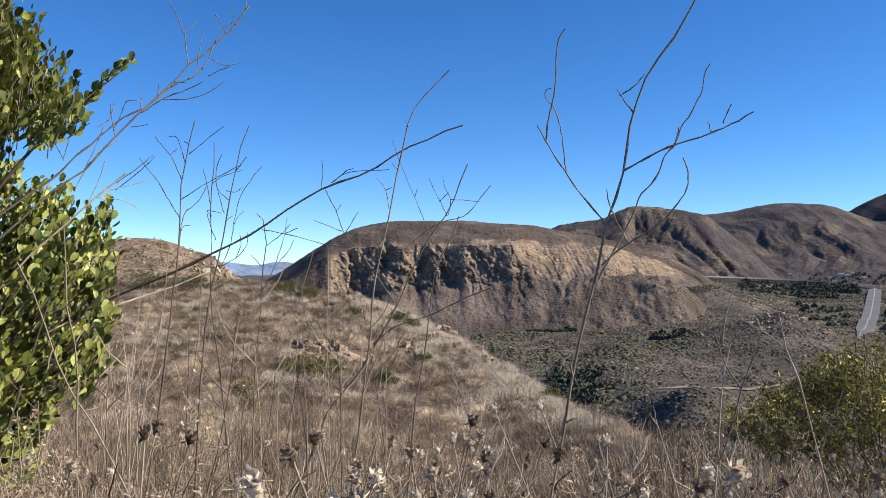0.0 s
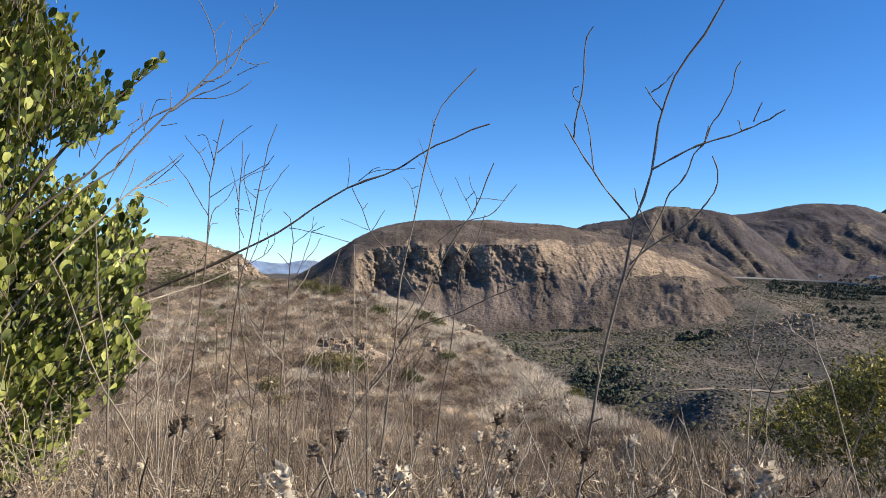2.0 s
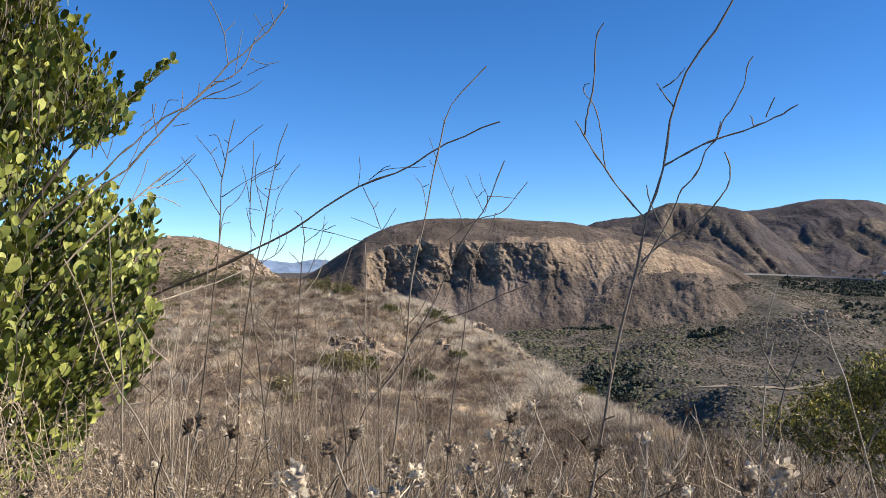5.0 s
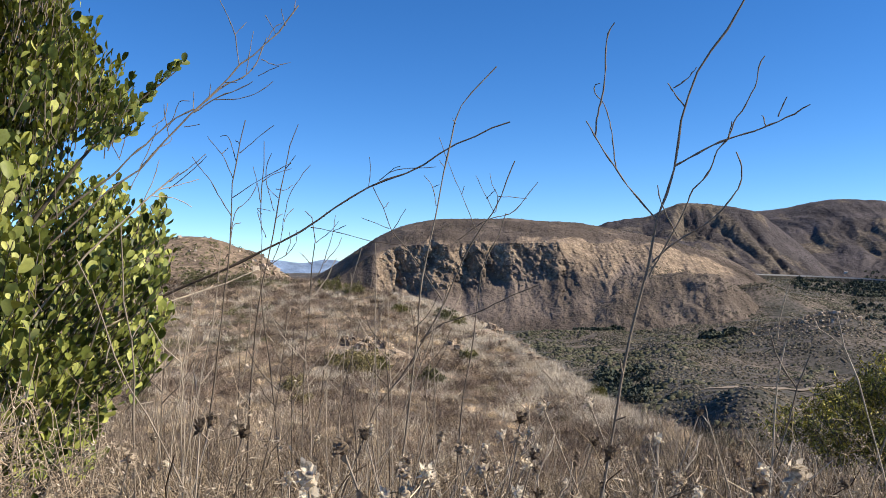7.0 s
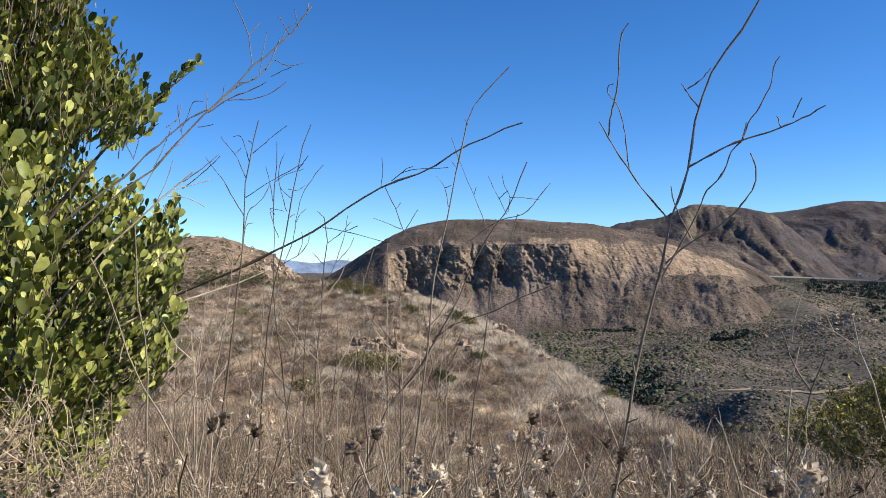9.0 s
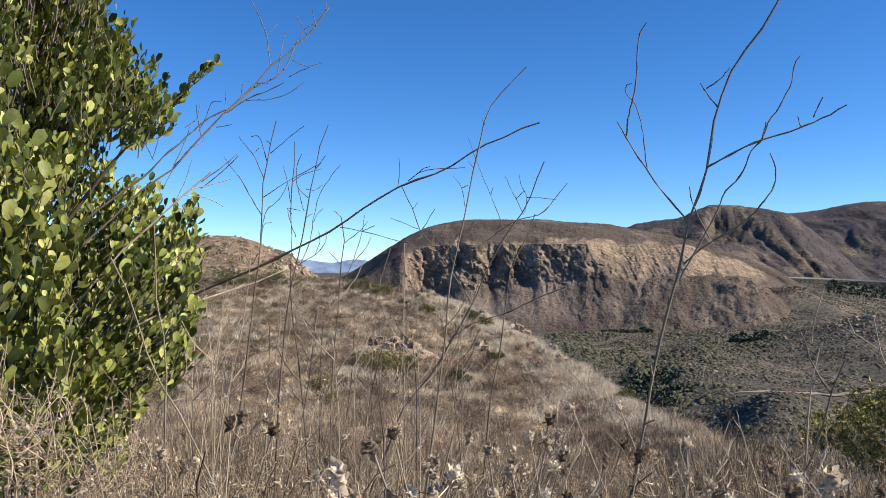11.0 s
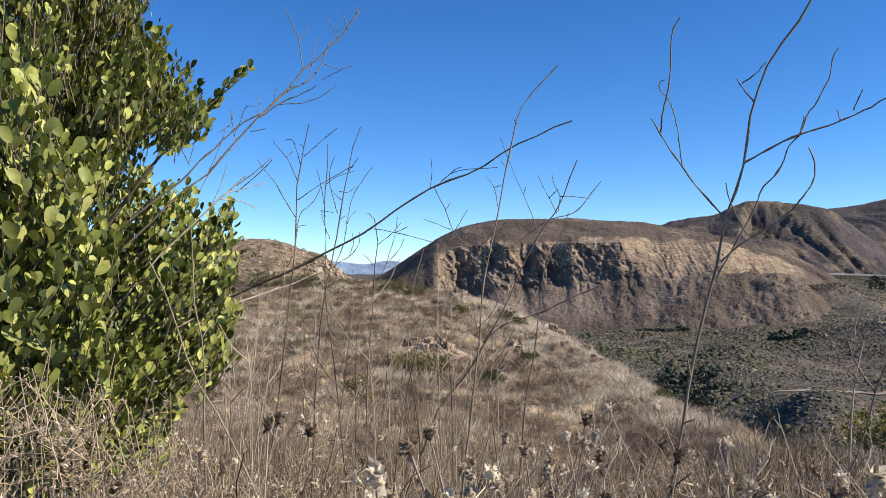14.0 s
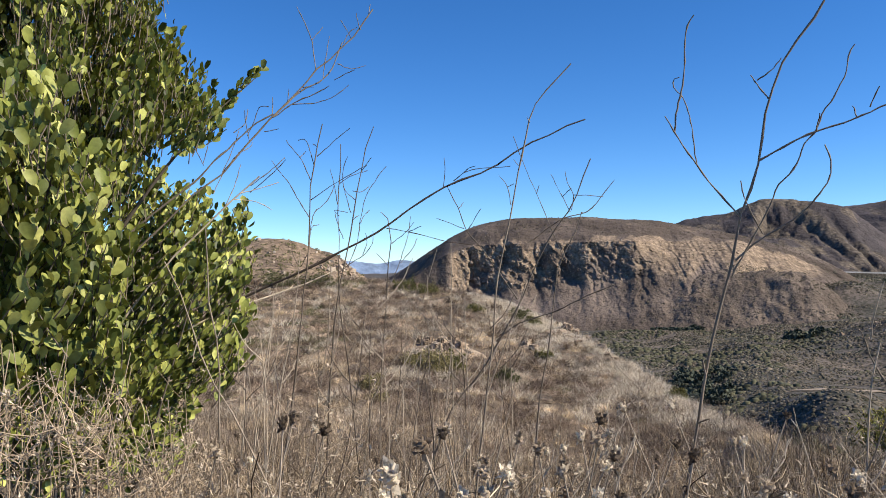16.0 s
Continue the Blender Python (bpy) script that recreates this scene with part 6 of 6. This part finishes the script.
def right_shrub():
    g = np.random.default_rng(41)
    base = spot_at(30.2, 0.0, 6.4)
    base[2] = at_ground(base[0], base[1]) - 0.05
    thing = tagged(new("shrub"), "rounded olive-green shrub with narrow drooping leaves on the slope", "shrub")
    thing.location = base
    n = 3000
    d = g.normal(size=(n, 3))
    d /= np.linalg.norm(d, axis=1)[:, None]
    lump = 1 + 0.34 * noise2(d[:, 0] * 3 + 5, d[:, 2] * 3 + d[:, 1] * 2, 3)
    tips = d * (np.array([1.1, 0.8, 0.47]) * (0.55 + 0.45 * g.uniform(0, 1, (n, 1)) ** 0.5)) * lump[:, None] + [0, 0, 1.12]
    tips = tips[(tips[:, 2] > 0.86) & (noise2(tips[:, 0] * 4, tips[:, 2] * 5 + tips[:, 1] * 2, 8) > -0.45)]
    place, direction, twigs = [], [], []
    for t in tips:
        way = t - np.array([0, 0, 0.25])
        way /= np.linalg.norm(way) + 1e-6
        way = way * 0.7 + np.array([0, 0, 0.5]) + g.normal(size=3) * 0.25
        way /= np.linalg.norm(way)
        twigs.append(tube(np.array([t - way * 0.16, t - way * 0.08, t]), [0.003, 0.0025, 0.0015], 3))
        c = 16
        s = np.linspace(0.0, 1.0, c)
        out = g.normal(size=(c, 3))
        place.append(t - way * 0.15 * (1 - s)[:, None])
        direction.append(out * 0.8 + way * 0.4 + np.array([0, 0, -0.45]))
    place, direction = np.concatenate(place), np.concatenate(direction)
    shape = leaf_mesh(0.036, 0.0105, 0.35, 0.35, 1)
    limbs = [tube(resample([np.zeros(3), tips[j] * 0.5 + g.normal(size=3) * 0.06, tips[j]], 8), np.linspace(0.009, 0.004, 8), 6) for j in g.integers(0, len(tips), 14)]
    mesh_thing("trunk", *join(limbs), BARK, True, thing)
    mesh_thing("twig", *join(twigs), BARK, True, thing, kind="stuff")
    leaf_cloud("crown", shape, place, frames(direction, g), np.clip(g.normal(1, 0.2, len(place)), 0.6, 1.4), SUMAC, thing)["kind"] = "stuff"


right_shrub()


# the thistles that stand out: bearing, height of sight, distance
STANDING = [(-9.1, -13.0, 0.66), (-10.8, -11.0, 1.0), (-12.9, -12.9, 0.8), (23.6, -11.6, 0.85), (21.6, -12.3, 1.0), (-20.6, -9.1, 1.5), (-18.4, -9.2, 1.6), (-16.9, -10.5, 1.5), (-15.0, -12.7, 1.5), (-2.0, -9.3, 1.6), (-2.3, -10.6, 1.6), (-0.8, -10.7, 1.7), (1.6, -9.1, 1.7), (2.2, -9.9, 1.75), (2.6, -12.5, 1.6), (3.8, -8.7, 1.8), (3.7, -10.9, 1.9), (11.4, -10.5, 1.9)]
STANDING_TOO = [(12.3, -12.5, 1.6), (15.0, -9.1, 2.2), (16.9, -12.3, 1.7), (18.4, -12.3, 1.6), (20.8, -13.2, 1.3), (10.1, -14.4, 1.4), (-6.0, -13.5, 1.3), (-2.6, -13.4, 1.2), (0.3, -12.7, 1.8), (-5.0, -12.7, 1.9), (15.6, -13.2, 1.5), (19.2, -12.9, 1.4), (-0.2, -13.8, 1.4), (3.8, -12.9, 1.6), (-6.7, -14.8, 1.2), (6.2, -14.1, 1.5), (8.5, -12.7, 2.0)]


# ---- dried thistles and weeds in the foreground ----
def head_shape(seed, spread, long):
    """Dried head in one piece: a small cup whose rims run out into long, open, curled bracts."""
    g = np.random.default_rng(seed)
    n = 9
    levels = ((-0.004, 0.0014), (0.0, 0.0046), (0.003, 0.0062), (0.0065, 0.0056), (0.009, 0.003), (0.0095, 0.0003))
    w = np.arange(n) * 2 * math.pi / n
    verts = [(r * math.cos(a), r * math.sin(a), z) for z, r in levels for a in w]
    faces = []
    for k in range(len(levels) - 1):
        for i in range(n):
            j = (i + 1) % n
            faces.append((k * n + i, k * n + j, (k + 1) * n + j, (k + 1) * n + i))
    for k, lift, s in ((1, -0.5, 0.8), (2, 0.1, 1.0), (3, 0.6, 0.9), (4, 1.2, 0.5)):
        for i in range(n):
            if g.uniform() < 0.42:
                continue
            j = (i + 1) % n
            a = (w[i] + math.pi / n) + g.normal() * 0.35
            out = Vector((math.cos(a), math.sin(a), 0))
            way = (out * spread + Vector((0, 0, lift + g.normal() * 0.55))).normalized()
            root = (Vector(verts[k * n + i]) + Vector(verts[k * n + j])) / 2
            l = long * s * g.uniform(0.35, 1.25)
            side = Vector((-math.sin(a), math.cos(a), g.normal() * 0.6)) * 0.003
            curl = Vector((g.normal() * 0.5, g.normal() * 0.5, g.normal() * 0.6))
            m = len(verts)
            belly, neck = root + way * l * 0.4, root + way * l * 0.75 + curl * l * 0.2
            verts += [tuple(belly - side), tuple(belly + side), tuple(neck - side * 0.6), tuple(neck + side * 0.6), tuple(root + way * l + curl * l * 0.5)]
            faces += [(k * n + i, m, m + 1, k * n + j), (m, m + 2, m + 3, m + 1), (m + 2, m + 4, m + 3)]
    return verts, faces


HEADS = []
HEAD_SINGLE = Shade("dried_bract", 0.85)
head_tint = (HEAD_SINGLE.mix(1.0, HEAD_SINGLE.ramp(HEAD_SINGLE.chance(), [(0.0, (0.1, 0.073, 0.05)), (0.3, (0.26, 0.195, 0.135)), (0.65, (0.54, 0.44, 0.32)), (1.0, (0.8, 0.7, 0.54))]),
                                  HEAD_SINGLE.ramp(HEAD_SINGLE.noise(160, 4), [(0.36, 0.35), (0.54, 1.15)]), "MULTIPLY"))
HEAD_SINGLE.color(head_tint)
HEAD_SINGLE.glow_through(head_tint, 0.35)
for seed, spread, long in ((1, 1.1, 0.0085), (2, 0.9, 0.01), (3, 1.2, 0.0078), (4, 0.7, 0.009)):
    m = bpy.data.meshes.new("head")
    m.from_pydata(*(lambda vf: (vf[0], [], vf[1]))(head_shape(seed, spread, long)))
    m.materials.append(HEAD_SINGLE.m)
    HEADS.append(m)
WEED_STEM = stalk_material(0.6)
BROWN_STEM = island_material("brown_weed_stem", [(0.0, (0.18, 0.13, 0.085)), (1.0, (0.56, 0.44, 0.3))], 0.85, 0, 30, 0.15)


def thistle(seed, tall, heads):
    """Dead thistle: a stem that forks near the top, a spiny head on each end."""
    g = np.random.default_rng(seed)
    thing = tagged(new("dry_thistle"), "dead thistle with spiny pale dried heads", "thistle", "dead thistles in the grass")
    lean = g.normal(size=2) * 0.3
    top = np.array([lean[0] * tall, lean[1] * tall, tall])
    path = resample([np.zeros(3), top * 0.4 + g.normal(size=3) * [0.07, 0.07, 0], top * 0.75 + g.normal(size=3) * [0.06, 0.06, 0], top], 9)
    ends = [(top, path[-1] - path[-2], mesh_thing("stem", *tube(path, np.linspace(0.0021, 0.0013, 9), 5), WEED_STEM, True, thing))]
    for k in range(heads - 1):
        u = g.uniform(0.8, 1.0) if k % 3 else g.uniform(0.6, 0.85)
        a = path[int(u * 8)]
        w = g.uniform(0, 6.28)
        reach = g.uniform(0.01, 0.045) * (1 if k % 3 else 1.8)
        b = a + np.array([math.cos(w) * reach, math.sin(w) * reach, g.uniform(0.01, 0.07)])
        q = resample([a, (a + b) / 2 + [0, 0, -0.003], b], 6)
        ends.append((b, q[-1] - q[-2], mesh_thing("twig", *tube(q, np.linspace(0.0014, 0.001, 6), 5), WEED_STEM, True, thing)))
    # shrivelled leaves along the stem
    for k in range(g.integers(3, 7)):
        a = path[g.integers(3, 8)]
        w, l = g.uniform(0, 6.28), g.uniform(0.012, 0.035)
        out = np.array([math.cos(w), math.sin(w), g.uniform(-0.5, 0.5)])
        side = np.array([-math.sin(w), math.cos(w), g.normal() * 0.5]) * l * 0.12
        rows = [a, a + out * l * 0.4 + [0, 0, 0.004], a + out * l * 0.75 + [0, 0, g.normal() * 0.006], a + out * l + [0, 0, g.normal() * 0.012]]
        v = np.array([p + q * side for p, t in zip(rows, (0.3, 1.0, 0.8, 0.15)) for q in (-t, t)])
        mesh_thing("leaf", v, [(0, 1, 3, 2), (2, 3, 5, 4), (4, 5, 7, 6)], HEAD, True, thing)
    for p, way, bearer in ends:
        h = new("head", HEADS[g.integers(0, 4)])
        h.parent = bearer
        way = Vector(way) + Vector(g.normal(size=3) * 0.6 * np.linalg.norm(way))
        h.matrix_basis = Matrix.LocRotScale(Vector(p), way.to_track_quat("Z", "Y"), (g.uniform(0.65, 1.2),) * 3)
    LEANS.append(lean)
    return thing


LEANS = []          # how far each kind leans, for a metre of height
KINDS = [thistle(100 + k, t, n) for k, (t, n) in enumerate(((0.45, 7), (0.6, 9), (0.75, 7), (0.75, 11), (0.9, 8), (1.05, 9), (1.05, 6), (1.2, 8)))]
TALL = [0.45, 0.6, 0.75, 0.75, 0.9, 1.05, 1.05, 1.2]
g = np.random.default_rng(88)
spots = list(STANDING) + list(STANDING_TOO)
for _ in range(170):
    spots.append((g.uniform(-14, 31), -18.5 + 8 * g.uniform() ** 1.6, g.uniform(1.25, 3.4)))
for _ in range(30):
    spots.append((g.uniform(-34, -14), g.uniform(-18.5, -10.5), g.uniform(1.3, 3.2)))
used = set()
for az, el, r in spots:
    x, y = r * math.sin(radians(az)), r * math.cos(radians(az))
    z = float(at_ground(x, y)) - 0.01
    want = EYE + r * math.tan(radians(el)) - z
    if want < 0.2:
        continue
    k = int(np.argmin([abs(t - want) + 0.15 * g.uniform() for t in TALL]))
    s = min(1.25, max(0.6, want / TALL[k]))
    for _ in range(12):      # the heads, not the foot, stand on the bearing
        turn = g.uniform(0, 6.28)
        off = Matrix.Rotation(turn, 2) @ Vector(LEANS[k]) * TALL[k] * s
        if y - off.y > 0.45:
            break
    x, y = x - off.x, y - off.y
    foot = float(at_ground(x, y)) - 0.01
    s = min(1.25, max(0.4, (want + z - foot - 0.03) / TALL[k]))
    m = Matrix.LocRotScale((x, y, foot), Euler((0, 0, turn)), None)
    if k in used:
        ob = copy_thing(KINDS[k], m)
    else:
        ob, _ = KINDS[k], used.add(k)
        ob.matrix_basis = m
    slim = 0.95 if r < 1.6 else 1.0
    ob.scale = (s * slim, s * slim, s)
for k, ob in enumerate(KINDS):
    if k not in used:
        ob.matrix_basis = pose(2.0 + 0.2 * k, 4.5, float(at_ground(2.0 + 0.2 * k, 4.5)) - 0.01)


def bushy_weed(seed, tall):
    """Much-branched dead weed with small woolly tufts."""
    g = np.random.default_rng(seed)
    thing = tagged(new("dry_weed"), "bushy dead weed with small woolly tufts under the shrub", "weed", "dead weeds round the shrub")
    twigs, tufts = [], []
    stem = resample([np.zeros(3), np.array([g.normal() * 0.05, g.normal() * 0.05, tall * 0.5]), np.array([g.normal() * 0.09, g.normal() * 0.09, tall])], 10) + g.normal(size=(10, 3)) * 0.009
    mesh_thing("stem", *tube(stem, np.linspace(0.0017, 0.0008, 10), 5), BROWN_STEM, True, thing)
    starts = list(stem[3:])
    for k in range(84):
        a = starts[g.integers(0, len(starts))]
        w, l = g.uniform(0, 6.28), g.uniform(0.03, 0.12)
        b = a + np.array([math.cos(w) * l * 0.75, math.sin(w) * l * 0.75, l * g.uniform(-0.1, 0.95)])
        q = resample([a, a * 0.65 + b * 0.35 + g.normal(size=3) * 0.012, a * 0.3 + b * 0.7 + g.normal(size=3) * 0.014, b], 6)
        twigs.append(tube(q, np.linspace(0.0009, 0.0006, 6), 3))
        if k < 40:
            starts += [q[2], q[4]]
        for p in (q[-1], q[3] + g.normal(size=3) * 0.01):
            tufts.append(p)
    mesh_thing("twig", *join(twigs), BROWN_STEM, True, thing, kind="stuff")
    tufts = np.array(tufts)
    v, f = cards(tufts, 0.9, 5, np.full((len(tufts), 2), 0.006), 0.4, seed + 5)
    mesh_thing("tuft", v, f, HEAD, False, thing, kind="stuff")
    return thing


WEEDS = [bushy_weed(300 + k, t) for k, t in enumerate((0.75, 1.0, 1.25, 1.5))]
first = [True] * 4
g = np.random.default_rng(89)
for i in range(62):
    az = g.uniform(-42, -24.5) if i < 46 else g.uniform(-25, 28)
    r = g.uniform(1.2, 1.95) if i < 46 else g.uniform(2.2, 5.0)
    x, y = r * math.sin(radians(az)), r * math.cos(radians(az))
    z = float(at_ground(x, y)) - 0.01
    top = np.interp(az, [-42, -36, -30, -25, -24], [-2.5, -3.8, -6.5, -9.5, -11.0]) - g.exponential(1.4) if i < 46 else g.uniform(-17, -12)
    want = EYE + r * math.tan(radians(top)) - z
    k = int(np.argmin([abs(t - want) for t in (0.75, 1.0, 1.25, 1.5)]))
    s = min(1.25, max(0.5, want / (0.75, 1.0, 1.25, 1.5)[k]))
    m = Matrix.LocRotScale((x, y, z), Euler((0, 0, g.uniform(0, 6.28))), None)
    if first[k]:
        first[k], ob = False, WEEDS[k]
        ob.matrix_basis = m
    else:
        ob = copy_thing(WEEDS[k], m)
    ob.scale = (s, s, s)
for k, ob in enumerate(WEEDS):
    if first[k]:
        ob.matrix_basis = pose(-3.2 - 0.3 * k, 3.4, float(at_ground(-3.2 - 0.3 * k, 3.4)) - 0.01)

# golden grass round the foot of the shrub
a, d, x, y = scatter(12000, (-44, -21), (1.15, 2.5), 98, 0.8)
way = g.normal(size=(len(x), 3)) * [0.35, 0.35, 0] + [0, 0, 1]
v, f = blades(np.stack([x, y, at_ground(x, y) - 0.02], 1), way, g.uniform(0.15, 0.62, len(x)) * (0.7 + 0.4 * sstep(-24, -36, a)), g.uniform(0.001, 0.0021, len(x)), 99, 0.25, 3)
mesh_thing("golden_grass", v, f, GOLD, label="golden dry grass round the foot of the shrub", category="grass", kind="stuff")

# crooked broken twigs and curled dead leaves caught in the near grass
g = np.random.default_rng(150)
pieces = []
for _ in range(4200):
    b, r = g.uniform(-26, 33), 1.15 + 2.3 * g.uniform() ** 0.8
    x, y = r * math.sin(radians(b)), r * math.cos(radians(b))
    z = float(at_ground(x, y))
    top = EYE + r * math.tan(radians(-13.0 - 5.5 * g.uniform() ** 0.7))
    if top < z + 0.05:
        continue
    foot = np.array([x, y, z + (top - z) * g.uniform(0.45, 0.95)])
    w, l = g.uniform(0, 6.28), g.uniform(0.06, 0.22)
    way = np.array([math.cos(w), math.sin(w), g.uniform(-0.2, 1.3)])
    way /= np.linalg.norm(way)
    line = [foot, foot + way * l * 0.35 + g.normal(size=3) * 0.012, foot + way * l * 0.7 + g.normal(size=3) * 0.016, foot + way * l]
    pieces.append(tube(resample(line, 5), np.linspace(1.0, 0.6, 5) * g.uniform(0.0008, 0.002), 4))
mesh_thing("broken_twigs", *join(pieces), GRASS, True, label="crooked broken twigs caught in the dry grass", category="twigs", kind="stuff")
n = 3800
b, r = g.uniform(-26, 33, n), 1.4 + 2.2 * g.uniform(0, 1, n) ** 0.8
x, y = r * np.sin(np.radians(b)), r * np.cos(np.radians(b))
z = at_ground(x, y)
top = EYE + r * np.tan(np.radians(-12.5 - 6 * g.uniform(0, 1, n) ** 0.7))
ok = top > z + 0.04
spot = np.stack([x, y, top], 1)[ok]
way = g.normal(size=spot.shape)
v, f = blades(spot, way / np.linalg.norm(way, axis=1)[:, None], g.uniform(0.008, 0.02, len(spot)), g.uniform(0.002, 0.0045, len(spot)), 151, 0.7, 3)
mesh_thing("curled_leaves", v, f, HEAD, True, label="curled pale dead leaves caught in the dry grass", category="leaves", kind="stuff")
